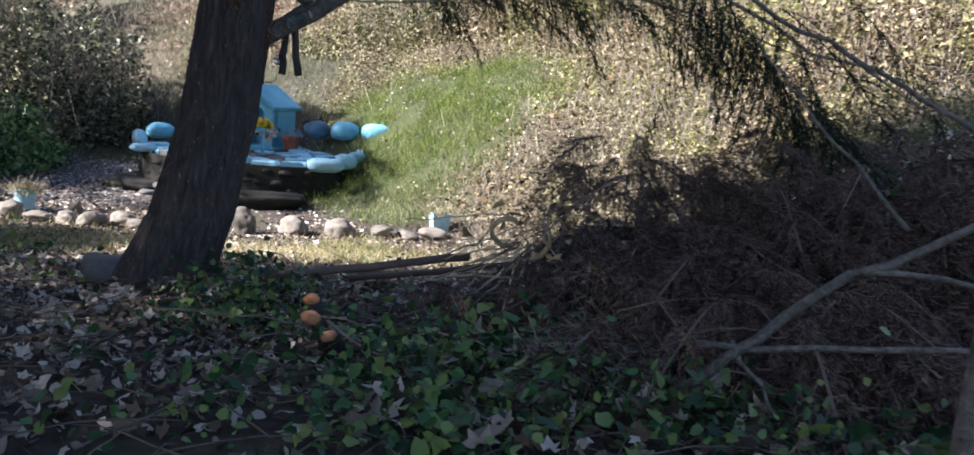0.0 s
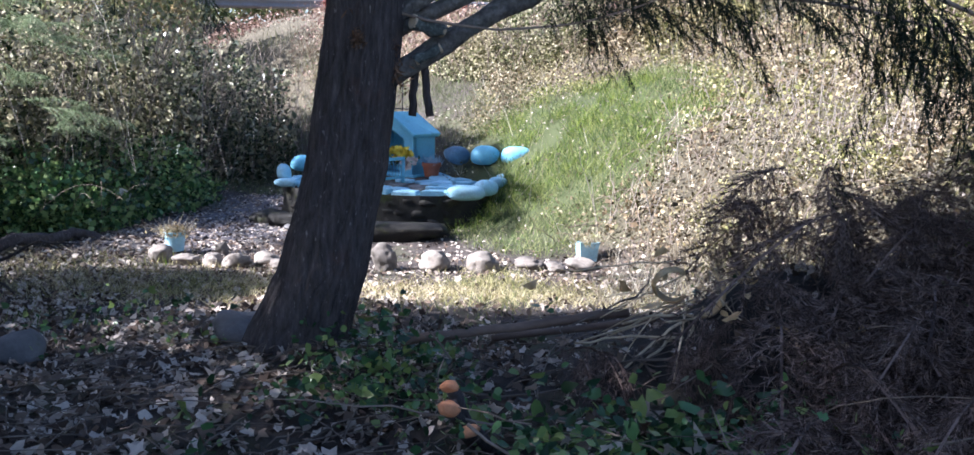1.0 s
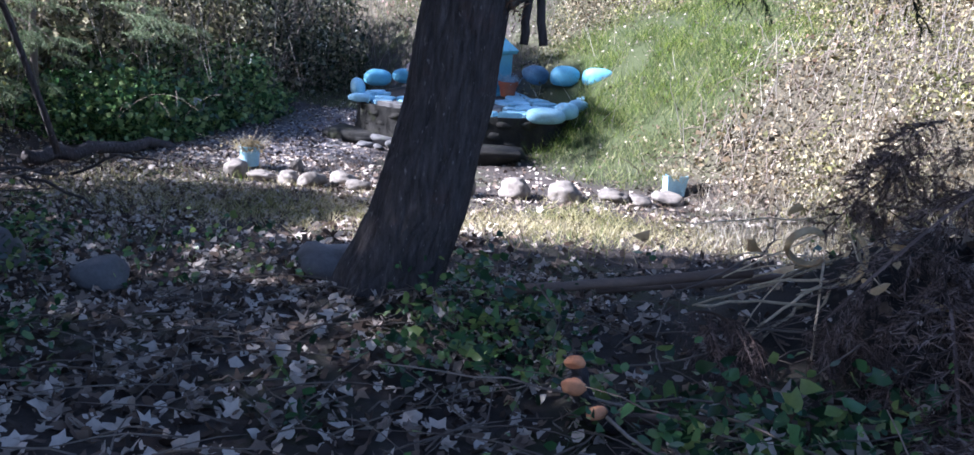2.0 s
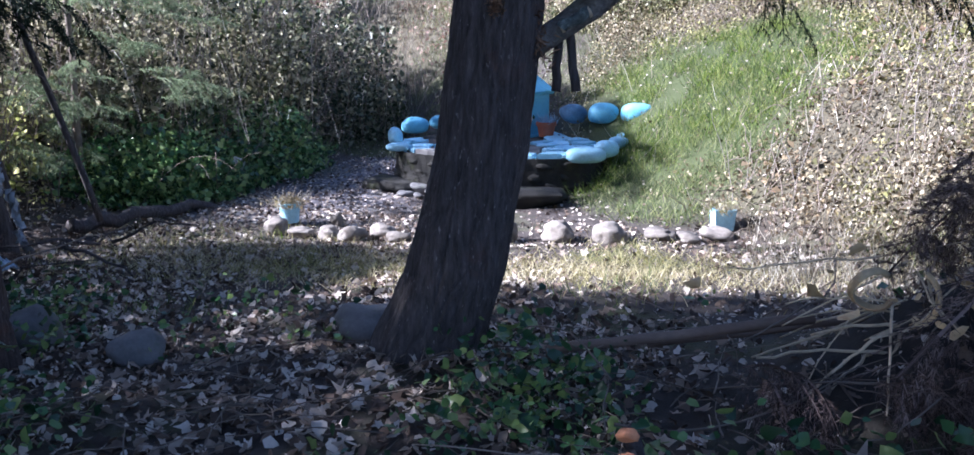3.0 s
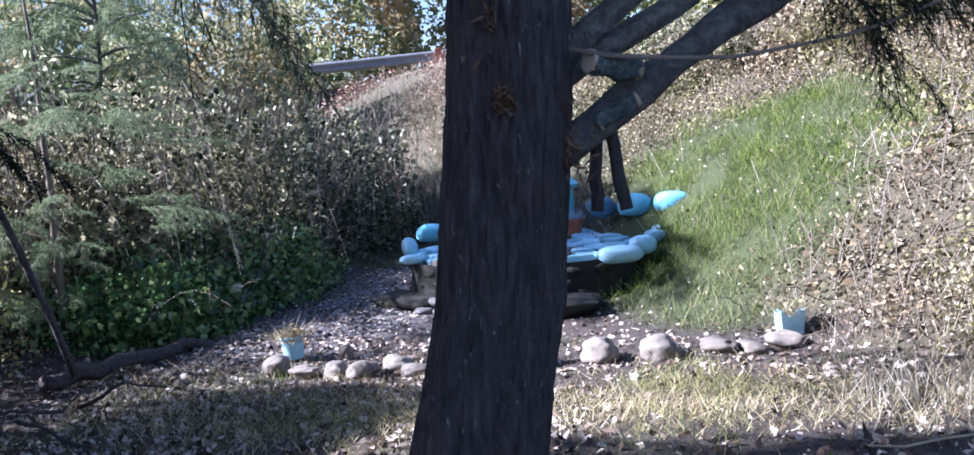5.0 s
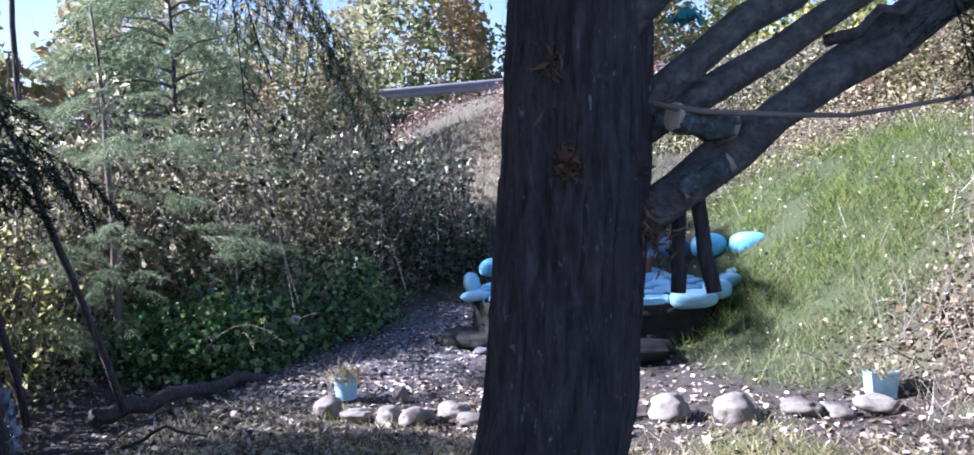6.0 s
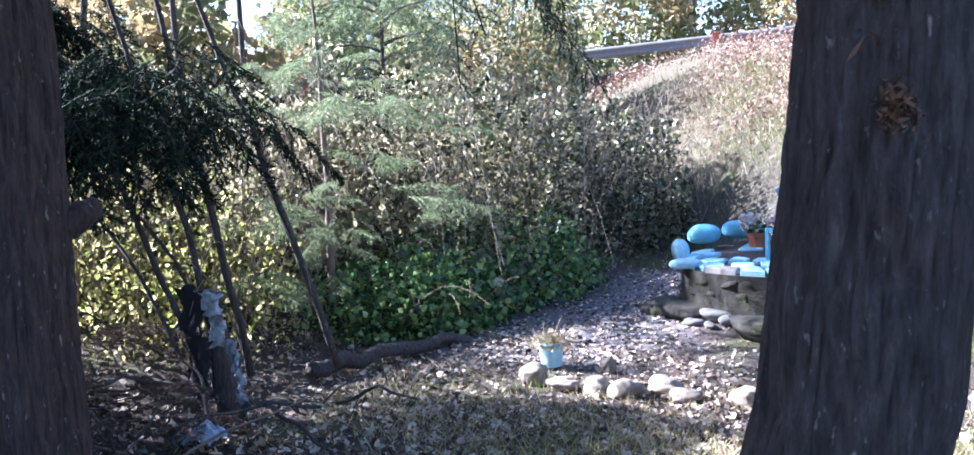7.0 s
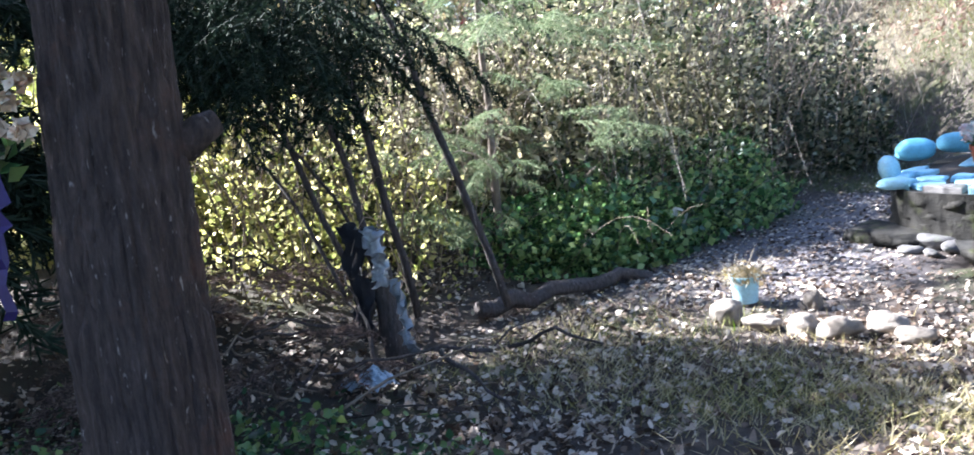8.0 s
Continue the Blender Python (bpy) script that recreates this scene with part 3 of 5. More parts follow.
trunk_mesh("trunk", local(tree_a, [(-1.40, 3.9, 0.30), (-1.32, 3.9, 0.62), (-1.23, 3.9, 0.86), (-1.13, 3.9, 1.3), (-1.075, 3.9, 1.75), (-1.045, 3.9, 2.1), (-0.98, 3.92, 3.2), (-0.9, 3.95, 6.0), (-0.85, 4.0, 11.0)]),
           [0.215, 0.195, 0.178, 0.166, 0.160, 0.152, 0.14, 0.10, 0.03], tree_a, 0.10, 3)
for a, b, r0, r1, sag in (((-1.0, 3.9, 1.62), (0.6, 4.85, 2.68), 0.042, 0.018, -0.02), ((-0.98, 3.95, 1.66), (0.45, 4.75, 2.78), 0.030, 0.016, 0.03), ((-1.02, 3.9, 1.84), (0.35, 4.7, 2.95), 0.036, 0.018, 0.02),
                          ((-1.0, 3.95, 1.80), (0.5, 4.7, 2.80), 0.034, 0.016, 0.03), ((-1.0, 3.85, 1.95), (0.1, 3.95, 3.1), 0.036, 0.022, 0.0), ((-0.6, 4.15, 2.0), (0.2, 4.2, 2.35), 0.012, 0.005, 0.02), ((-0.3, 4.3, 2.1), (0.5, 4.3, 2.2), 0.010, 0.004, 0.03)):
    tree_limb(tree_a, a, b, r0, r1, sag, LIMB, 16, 0.010)
tree_limb(tree_a, (-0.90, 3.86, 1.885), (0.05, 4.2, 1.99), 0.006, 0.003, 0.085, TWIG, 12, 0.002)
tree_limb(tree_a, (-0.3, 4.3, 2.05), (1.9, 4.9, 1.75), 0.010, 0.003, -0.12, TWIG, 12, 0.008)
tree_limb(tree_a, (-0.1, 4.4, 2.2), (2.1, 4.2, 1.55), 0.014, 0.005, -0.15, TWIG, 12, 0.02)


def crown(tree, cx, cy, z0, z1, reach, levels, per=3, scale=1.3, taper=0.8, sprays=CROWN):
    """The high crown: limbs all round, each with some sprays."""
    for i in range(levels):
        k = i / levels
        z, a, L = z0 + (z1 - z0) * k, rng.uniform(0, 360), reach * (1.05 - taper * k)
        dx, dy = math.cos(radians(a)), math.sin(radians(a))
        tree_limb(tree, (cx, cy, z), (cx + dx * L, cy + dy * L, z + 0.15), 0.03, 0.008, -0.1, LIMB, 5)
        for j in range(per):
            q = 0.2 + 0.7 * j / per
            spray(sprays, cx + dx * L * q, cy + dy * L * q, z + 0.05, a + rng.normal() * 50, -12, scale, tree)


crown(tree_a, -0.95, 3.95, 3.6, 9.5, 2.4, 34)
for x, y, z, rz, pt in ((0.15, 4.35, 2.25, -20, -25), (0.5, 4.4, 2.3, -35, -35), (0.8, 4.1, 2.2, -10, -40), (0.9, 4.0, 2.05, -5, -50), (1.1, 4.0, 1.9, 10, -45), (1.2, 4.1, 1.8, 0, -40), (0.95, 4.1, 1.95, 200, -60),
                        (0.3, 4.6, 2.4, 20, -20), (0.0, 4.5, 2.45, 60, -30), (-0.2, 4.6, 2.5, 80, -25), (0.7, 4.7, 2.35, 30, -20), (1.3, 4.2, 2.0, 15, -25), (1.6, 4.3, 2.1, -10, -35),
                        (-0.3, 4.7, 2.15, -10, -18), (-0.1, 4.9, 2.2, -25, -15), (0.1, 4.8, 2.2, 5, -22), (0.3, 5.0, 2.2, -15, -15), (0.55, 4.9, 2.25, 10, -18), (0.8, 5.1, 2.25, -20, -20), (-0.2, 5.1, 2.35, 30, -15), (0.2, 5.2, 2.35, 10, -12), (1.0, 4.9, 2.2, 0, -22),
                        (0.75, 4.05, 2.1, -30, -38), (0.85, 4.15, 2.05, -15, -42), (1.0, 3.95, 1.95, -20, -40), (1.05, 4.2, 2.0, 0, -45), (1.15, 4.0, 1.82, -25, -38), (1.25, 4.15, 1.75, 10, -42), (1.3, 3.95, 1.72, -15, -35), (1.35, 4.1, 1.65, 5, -30), (0.9, 4.0, 2.15, -5, -48), (1.1, 4.1, 2.1, -40, -40), (1.45, 4.2, 1.6, -10, -25)):
    spray(BOUGHS, x, y, z, rz, pt, rng.uniform(0.5, 0.7), tree_a)
# short shaggy sprays hanging along the low limbs
for i in range(44):
    q = rng.uniform(0.4, 0.95)
    x, y, z = -1.0 + 1.5 * q + rng.normal() * 0.05, 3.9 + 0.85 * q + rng.normal() * 0.06, 1.60 + 0.98 * q + rng.normal() * 0.06
    spray(BOUGHS, x, y, z, rng.uniform(-80, 50), rng.uniform(-40, 0), rng.uniform(0.2, 0.36), tree_a)

tree_b = thing("conifer_tree", -3.06, 3.42, 0.5, "thick conifer trunk with reddish flaking bark", "tree")
trunk_mesh("trunk", local(tree_b, [(-3.03, 3.43, 0.3), (-3.04, 3.45, 0.9), (-3.04, 3.47, 1.4), (-3.03, 3.50, 1.9), (-3.02, 3.5, 3.5), (-3, 3.5, 9)]),
           [0.17, 0.150, 0.140, 0.128, 0.11, 0.03], tree_b, 0.07, 8, RED_BARK)
crown(tree_b, -3.02, 3.5, 4.3, 9, 1.3, 30)
tree_limb(tree_b, (-3.0, 3.6, 2.3), (-3.5, 6.6, 3.1), 0.035, 0.012, -0.05)
for i in range(9):
    q = i / 9
    spray(BOUGHS, -3.1 - 0.6 * q + rng.normal() * 0.15, 5.4 + 1.2 * q, 2.95 + 0.1 * rng.normal(), 40 + rng.normal() * 50, -42, rng.uniform(0.55, 0.8), tree_b)


# ---- thickets ----
def mound_points(n, cx, cy, rx, ry, top, base_fn=ground_z, shell=0.35, seed=0):
    """Points in the outer shell of a lumpy mound of leaves."""
    a = rng.uniform(0, 2 * np.pi, n)
    c = rng.uniform(0, 1, n) ** 0.7
    el = np.arccos(1 - c * 0.98)
    lump = 1 + 0.35 * vnoise(a * 3 + el * 2, el * 5 + seed, 1.0, seed) + 0.22 * vnoise(a * 9, el * 11, 1.0, seed + 1)
    r = (1 - shell * rng.uniform(0, 1, n) ** 1.6) * lump
    x, y = cx + rx * r * np.sin(el) * np.cos(a), cy + ry * r * np.sin(el) * np.sin(a)
    return np.stack([x, y, base_fn(x, y) + top * r * np.cos(el)], 1)


def canes(name, n, cx, cy, rx, ry, top, mat, parent, r=0.006, arch=0.7, reach=1.0):
    """Arching canes through a thicket."""
    ps = []
    for _ in range(n):
        a = rng.uniform(0, 2 * np.pi)
        q = math.sqrt(rng.uniform())
        x, y = cx + rx * q * math.cos(a), cy + ry * q * math.sin(a)
        d = rng.normal(size=2)
        d = d / np.hypot(*d) * rng.uniform(0.4, 1.3) * reach
        s = np.linspace(0, 1, 8)
        h = top * rng.uniform(0.5, 1.1)
        p = np.stack([x + d[0] * s, y + d[1] * s, ground_z(x, y) + h * np.sin(s * np.pi * arch)], 1)
        ps.append(tube(p, np.linspace(r, r * 0.4, 8), 4, caps=False))
    v, f = join(ps)
    return raw(name, v, f, mat, parent, label="brown arching canes")


def thicket(name, label, cx, cy, rx, ry, top, n, size, mat, cane_n=60, cane_mat=TWIG, seed=0, aspect=0.6, category="bush", shell=0.35):
    t = tagged(new(name), label, category)
    quads("foliage", leaf_quads(mound_points(n, cx, cy, rx, ry, top, shell=shell, seed=seed), size, aspect, 0.3), mat, t)
    if cane_n:
        canes("cane_tangle", cane_n, cx, cy, rx, ry, top, cane_mat, t, 0.006 if top > 1 else 0.003)
        if name == "bramble_bush":
            canes("cane_tangle", cane_n // 4, cx + 0.3, cy - 0.2, rx, ry, top * 1.0, PALE_CANE, t, 0.0035, 0.9, 1.9)
    return t


thicket("bramble_bush", "dense bramble thicket with brown canes and dull green leaves", -7.2, 10.2, 1.75, 2.6, 2.2, 24000, 0.075, BRAMBLE, 260, seed=2, shell=0.6)
thicket("bramble_bush", "bramble thicket drooping beside the path, leaves darkened for shade", -6.9, 13.2, 1.7, 1.9, 1.9, 18000, 0.075, SHADED_BRAMBLE, 180, seed=5, shell=0.5)
thicket("bramble_bush", "dense bramble thicket with pale leaves at its top", -7.7, 8.0, 1.5, 1.8, 1.8, 13000, 0.075, BRAMBLE, 200, seed=9, shell=0.7)
thicket("ivy_patch", "low glossy green ivy creeping below the brambles", -5.75, 9.4, 0.75, 2.2, 0.70, 11000, 0.058, HEDGE_IVY, 60, seed=12, aspect=0.85, category="ivy", shell=0.75)
thicket("ivy_patch", "glossy green ivy clump spilling towards the path", -5.55, 8.2, 0.5, 0.8, 0.5, 5200, 0.055, HEDGE_IVY, 0, seed=61, aspect=0.85, category="ivy", shell=0.8)
thicket("yellow_shrub", "shrub with sunlit yellowing leaves", -6.9, 6.5, 1.2, 1.1, 1.5, 5500, 0.05, YELLOWING, 120, seed=15, shell=0.85)
thicket("pale_shrub", "tall pale green shrub catching the sun", -12.0, 8.4, 1.8, 2.0, 3.6, 16000, 0.11, PALE_LEAF, 80, seed=21)
thicket("pale_shrub", "tall pale green shrub catching the sun", -11.5, 17.5, 2.2, 3.0, 4.4, 20000, 0.12, PALE_LEAF, 60, seed=24)
thicket("yellow_shrub", "shrub with sunlit yellowing leaves", -9.4, 6.4, 1.6, 1.6, 2.0, 11000, 0.09, YELLOWING, 50, seed=27)

# ---- the raised stone platform ----
PX, PY = -2.80, 10.66


def rim(a, k=1.0):
    """The platform's outline, a rounded square."""
    c, s = math.cos(a), math.sin(a)
    r = (abs(c) ** 3.2 + abs(s) ** 3.2) ** (-1 / 3.2)
    return PX + 1.23 * k * r * c, PY + 1.36 * k * r * s


platform = thing("stone_platform", PX, PY, 0.05, "round raised platform of mossy mortared stones", "platform")
n = 80
ring = [rim(2 * math.pi * i / n, 0.97) for i in range(n)]
v = [(x - PX, y - PY, 0.0) for x, y in ring] + [(x - PX, y - PY, 0.445) for x, y in ring] + [(0, 0, 0.445)]
f = [(i, (i + 1) % n, n + (i + 1) % n, n + i) for i in range(n)] + [(n + i, n + (i + 1) % n, 2 * n) for i in range(n)]
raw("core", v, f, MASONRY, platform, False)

# ---- the shrine ----
def niche():
    t = thing("roadside_shrine", -2.98, 11.42, 0.495, "small pale blue painted gabled niche on a stone platform", "shrine", rz=-20)
    w, d, h, g, e = 0.70, 0.50, 0.54, 0.25, 0.03
    for s in (-1, 1):
        part("side_wall", box_bm(0.09, d, h, 0.012, s * (w / 2 - 0.045), 0, h / 2), BLUE, t)
        L = math.hypot(w / 2 + e, g)
        bm = box_bm(L + 0.03, d + 0.1, 0.055, 0.012)
        bmesh.ops.transform(bm, verts=bm.verts, matrix=pose(s * (w / 4 + e / 2), 0, h + g / 2 - 0.005, 0, s * math.degrees(math.atan2(g, w / 2 + e)), 0))
        part("roof", bm, BLUE, t)
    part("back_wall", box_bm(w - 0.18, 0.07, h, 0.008, 0, d / 2 - 0.035, h / 2), BLUE, t)
    bm = bmesh.new()
    tri = [(-w / 2 + 0.02, h - 0.01), (w / 2 - 0.02, h - 0.01), (0, h + g - 0.05)]
    a = [bm.verts.new((x, d / 2 - 0.07, z)) for x, z in tri]
    b = [bm.verts.new((x, d / 2, z)) for x, z in tri]
    bm.faces.new(a), bm.faces.new(b[::-1])
    for i in range(3):
        bm.faces.new((a[i], b[i], b[(i + 1) % 3], a[(i + 1) % 3]))
    part("gable", bm, BLUE, t)
    # thick front wall with a pointed opening
    out = [(-w / 2, 0.0), (-w / 2, h), (0, h + g - 0.02), (w / 2, h), (w / 2, 0.0)]
    ins = [(-w / 2 + 0.13, 0.0), (-w / 2 + 0.13, h - 0.06), (0, h + g - 0.17), (w / 2 - 0.13, h - 0.06), (w / 2 - 0.13, 0.0)]
    bm = bmesh.new()
    rows = [[bm.verts.new((x, y, z)) for x, z in line] for line, y in ((out, -d / 2 - 0.012), (ins, -d / 2 - 0.012), (ins, -d / 2 + 0.10), (out, -d / 2 + 0.10))]
    for a, b in zip(rows, rows[1:] + rows[:1]):
        for i in range(4):
            bm.faces.new((a[i], a[i + 1], b[i + 1], b[i]))
    bm.faces.new([r[0] for r in rows]), bm.faces.new([r[4] for r in rows][::-1])
    bmesh.ops.recalc_face_normals(bm, faces=bm.faces)
    part("front_wall", bm, BLUE, t)
    part("plinth", box_bm(w + 0.08, d + 0.06, 0.05, 0.01, 0, 0, 0.02), BLUE, t)
    return t


niche()

# ---- platform stones ----
ROCKS = [rock_mesh("boulder", k, BLUE_PALE, 0.10, 0.8, 3, 0.8) for k in range(3)]
BRIGHT = [rock_mesh("boulder", k + 5, BLUE, 0.07, 0.75, 3, 0.72) for k in range(3)]
CHIPPED = rock_mesh("boulder", 9, BLUE_DARK, 0.15, 0.75)
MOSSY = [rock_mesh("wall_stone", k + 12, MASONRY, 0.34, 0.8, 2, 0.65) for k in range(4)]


def loose(name, me, x, y, z, sx, sy, sz, rz=0.0, parent=None, tilt=0.0):
    ob = new(name, me)
    m = pose(x, y, z, tilt, tilt * 0.6, rz) @ Matrix.Diagonal((sx, sy, sz, 1))
    ob.parent = parent
    ob.matrix_basis = m if parent is None else parent.matrix_basis.inverted() @ m
    return ob


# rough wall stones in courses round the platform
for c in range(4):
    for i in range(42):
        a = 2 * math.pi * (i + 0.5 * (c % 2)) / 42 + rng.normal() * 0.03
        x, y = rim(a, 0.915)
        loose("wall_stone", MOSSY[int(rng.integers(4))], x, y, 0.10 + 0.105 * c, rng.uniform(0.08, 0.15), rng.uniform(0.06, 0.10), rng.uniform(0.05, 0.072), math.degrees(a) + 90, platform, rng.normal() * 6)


def cut_by(poly, px, py, nx, ny):
    """The part of a polygon on the inner side of a line through (px, py)."""
    res = []
    for (ax, ay), (bx, by) in zip(poly, poly[1:] + poly[:1]):
        da, db = (ax - px) * nx + (ay - py) * ny, (bx - px) * nx + (by - py) * ny
        if da <= 0:
            res.append((ax, ay))
        if da * db < 0:
            k = da / (da - db)
            res.append((ax + (bx - ax) * k, ay + (by - ay) * k))
    return res


def flagstones():
    """Flat broken flags, fitted to one another with open joints."""
    seeds = []
    for i in range(10):
        for j in range(6):
            x, y = PX - 1.14 + 0.25 * (i + 0.5 * (j % 2)) + rng.normal() * 0.05, PY - 1.22 + 0.26 * j + rng.normal() * 0.045
            seeds.append((x, y))
    border = [rim(2 * math.pi * i / 40, 0.955) for i in range(40)]
    for i, (x, y) in enumerate(seeds):
        bare = y > PY - 0.55 and x < PX + 0.35
        if (bare and rng.uniform() < 0.8) or y > PY + 0.35:
            continue
        poly = list(border)
        for j, (u, w) in enumerate(seeds):
            D = math.hypot(u - x, w - y)
            if i != j and D < 0.8 and poly:
                nx, ny = (u - x) / D, (w - y) / D
                gap = rng.uniform(0.014, 0.036)
                poly = cut_by(poly, (x + u) / 2 - nx * gap, (y + w) / 2 - ny * gap, nx, ny)
        if len(poly) < 3:
            continue
        cx, cy = sum(q[0] for q in poly) / len(poly), sum(q[1] for q in poly) / len(poly)
        k, lift = len(poly), rng.uniform(0.0, 0.016)
        v = [(q[0] - cx, q[1] - cy, -0.03) for q in poly] + [(q[0] - cx, q[1] - cy, 0.018) for q in poly] + [((q[0] - cx) * 0.90, (q[1] - cy) * 0.90, 0.028 + 0.004 * rng.normal()) for q in poly]
        f = [tuple(range(2 * k, 3 * k))] + [(r * k + a, r * k + (a + 1) % k, (r + 1) * k + (a + 1) % k, (r + 1) * k + a) for r in (0, 1) for a in range(k)]
        ob = raw("paving_stone", v, f, GREY_STONE if rng.uniform() < 0.10 else BLUE_PALE, platform, False)
        ob.matrix_basis = platform.matrix_basis.inverted() @ pose(cx, cy, 0.505 + lift, rng.normal() * 1.2, rng.normal() * 1.2, 0)


flagstones()
part("floor", box_bm(2.0, 2.0, 0.02, 0.0, 0.0, 0.15, 0.448), SOIL, platform)

# painted boulders round the platform: x, y, z, length, depth, height, turn, chipped
n_rock = 0
for x, y, z, sx, sy, sz, rz, dark in ((-3.98, 10.02, 0.60, 0.08, 0.11, 0.13, 30, 0), (-3.78, 9.60, 0.54, 0.12, 0.09, 0.06, 20, 0), (-4.06, 10.85, 0.64, 0.16, 0.13, 0.13, 5, 1), (-3.78, 11.15, 0.66, 0.20, 0.13, 0.12, 8, 1),
                                      (-2.17, 11.0, 0.815, 0.16, 0.14, 0.15, -10, 2), (-1.80, 10.92, 0.835, 0.17, 0.14, 0.155, 5, 1), (-1.40, 10.86, 0.845, 0.205, 0.15, 0.16, 8, 1), (-1.22, 10.82, 0.80, 0.06, 0.05, 0.06, 0, 0),
                                      (-1.74, 9.48, 0.545, 0.19, 0.11, 0.10, 22, 0), (-1.60, 9.92, 0.56, 0.15, 0.10, 0.11, 62, 0), (-1.54, 10.28, 0.58, 0.11, 0.09, 0.085, 50, 0), (-1.50, 10.56, 0.60, 0.10, 0.09, 0.08, 40, 0), (-1.40, 10.74, 0.63, 0.12, 0.09, 0.06, 20, 0)):
    me = CHIPPED if dark == 2 else (BRIGHT if dark else ROCKS)[n_rock % 3]
    n_rock += 1
    tagged(loose("painted_boulder", me, x, y, z, sx, sy, sz, rz), "dark boulder with chipped blue paint on the platform edge" if dark == 2 else "rounded boulder painted light blue on the platform edge", "boulder", "painted boulders")
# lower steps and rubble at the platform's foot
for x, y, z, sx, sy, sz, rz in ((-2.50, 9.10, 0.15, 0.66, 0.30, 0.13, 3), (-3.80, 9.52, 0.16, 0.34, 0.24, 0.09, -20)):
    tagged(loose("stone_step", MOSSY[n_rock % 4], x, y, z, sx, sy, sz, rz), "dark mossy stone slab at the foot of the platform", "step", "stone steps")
    n_rock += 1
GREYS = [rock_mesh("rock", k + 20, GREY_STONE, 0.34, 0.75) for k in range(3)]
for x, y, r in ((-3.45, 9.38, 0.10), (-3.28, 9.30, 0.07), (-3.55, 9.20, 0.06), (-3.38, 9.15, 0.05)):
    tagged(loose("rubble_stone", GREYS[int(rng.integers(3))], x, y, float(ground_z(x, y)) + r * 0.4, r * 1.3, r, r * 0.8, rng.uniform(0, 180)), "small grey stone lying at the platform's foot", "stone", "rubble stones")

# ---- row of field stones: x, y, half length, half depth, half height, turn ----
FIELD = [rock_mesh("field_stone", k + 30, STONE, 0.27, 0.9, 4, 0.84) for k in range(7)]
for i, (x, y, sx, sy, sz, rz) in enumerate(((-3.83, 7.12, 0.11, 0.10, 0.095, 30), (-3.58, 7.08, 0.12, 0.09, 0.055, 0), (-3.37, 7.12, 0.09, 0.08, 0.065, 10), (-3.17, 7.12, 0.13, 0.10, 0.075, 12), (-2.98, 7.28, 0.11, 0.09, 0.075, 25), (-2.80, 7.18, 0.12, 0.09, 0.06, 8),
                                            (-3.50, 7.55, 0.06, 0.05, 0.08, 0), (-2.45, 7.25, 0.12, 0.10, 0.08, 0), (-2.00, 7.42, 0.11, 0.10, 0.15, 0), (-1.60, 7.48, 0.14, 0.11, 0.10, 0), (-1.20, 7.50, 0.145, 0.12, 0.10, 10), (-0.84, 7.66, 0.13, 0.09, 0.065, -6), (-0.63, 7.70, 0.11, 0.09, 0.06, 10), (-0.39, 7.82, 0.15, 0.10, 0.06, 12))):
    tagged(loose("field_stone", FIELD[i % 7], x, y, float(ground_z(x, y)) + sz * 0.62, sx * 0.86, sy * 0.86, sz * 0.9, rz, None, rng.normal() * 9), "rounded tan field stone in a row on the leafy ground", "stone", "row of field stones")

# ---- rocks near the trees ----
for x, y, sx, sy, sz, rz, lab in ((-2.53, 3.79, 0.09, 0.08, 0.085, 10, "pale grey boulder half sunk in dead leaves"), (-3.09, 3.84, 0.11, 0.10, 0.12, 50, "mossy grey boulder among dead leaves"), (-1.80, 4.36, 0.12, 0.11, 0.13, 25, "dark grey boulder behind the tree's foot")):
    tagged(loose("boulder", GREYS[int(rng.integers(3))], x, y, float(ground_z(x, y)) + sz * 0.5, sx, sy, sz, rz), lab, "boulder", "boulders under the trees")


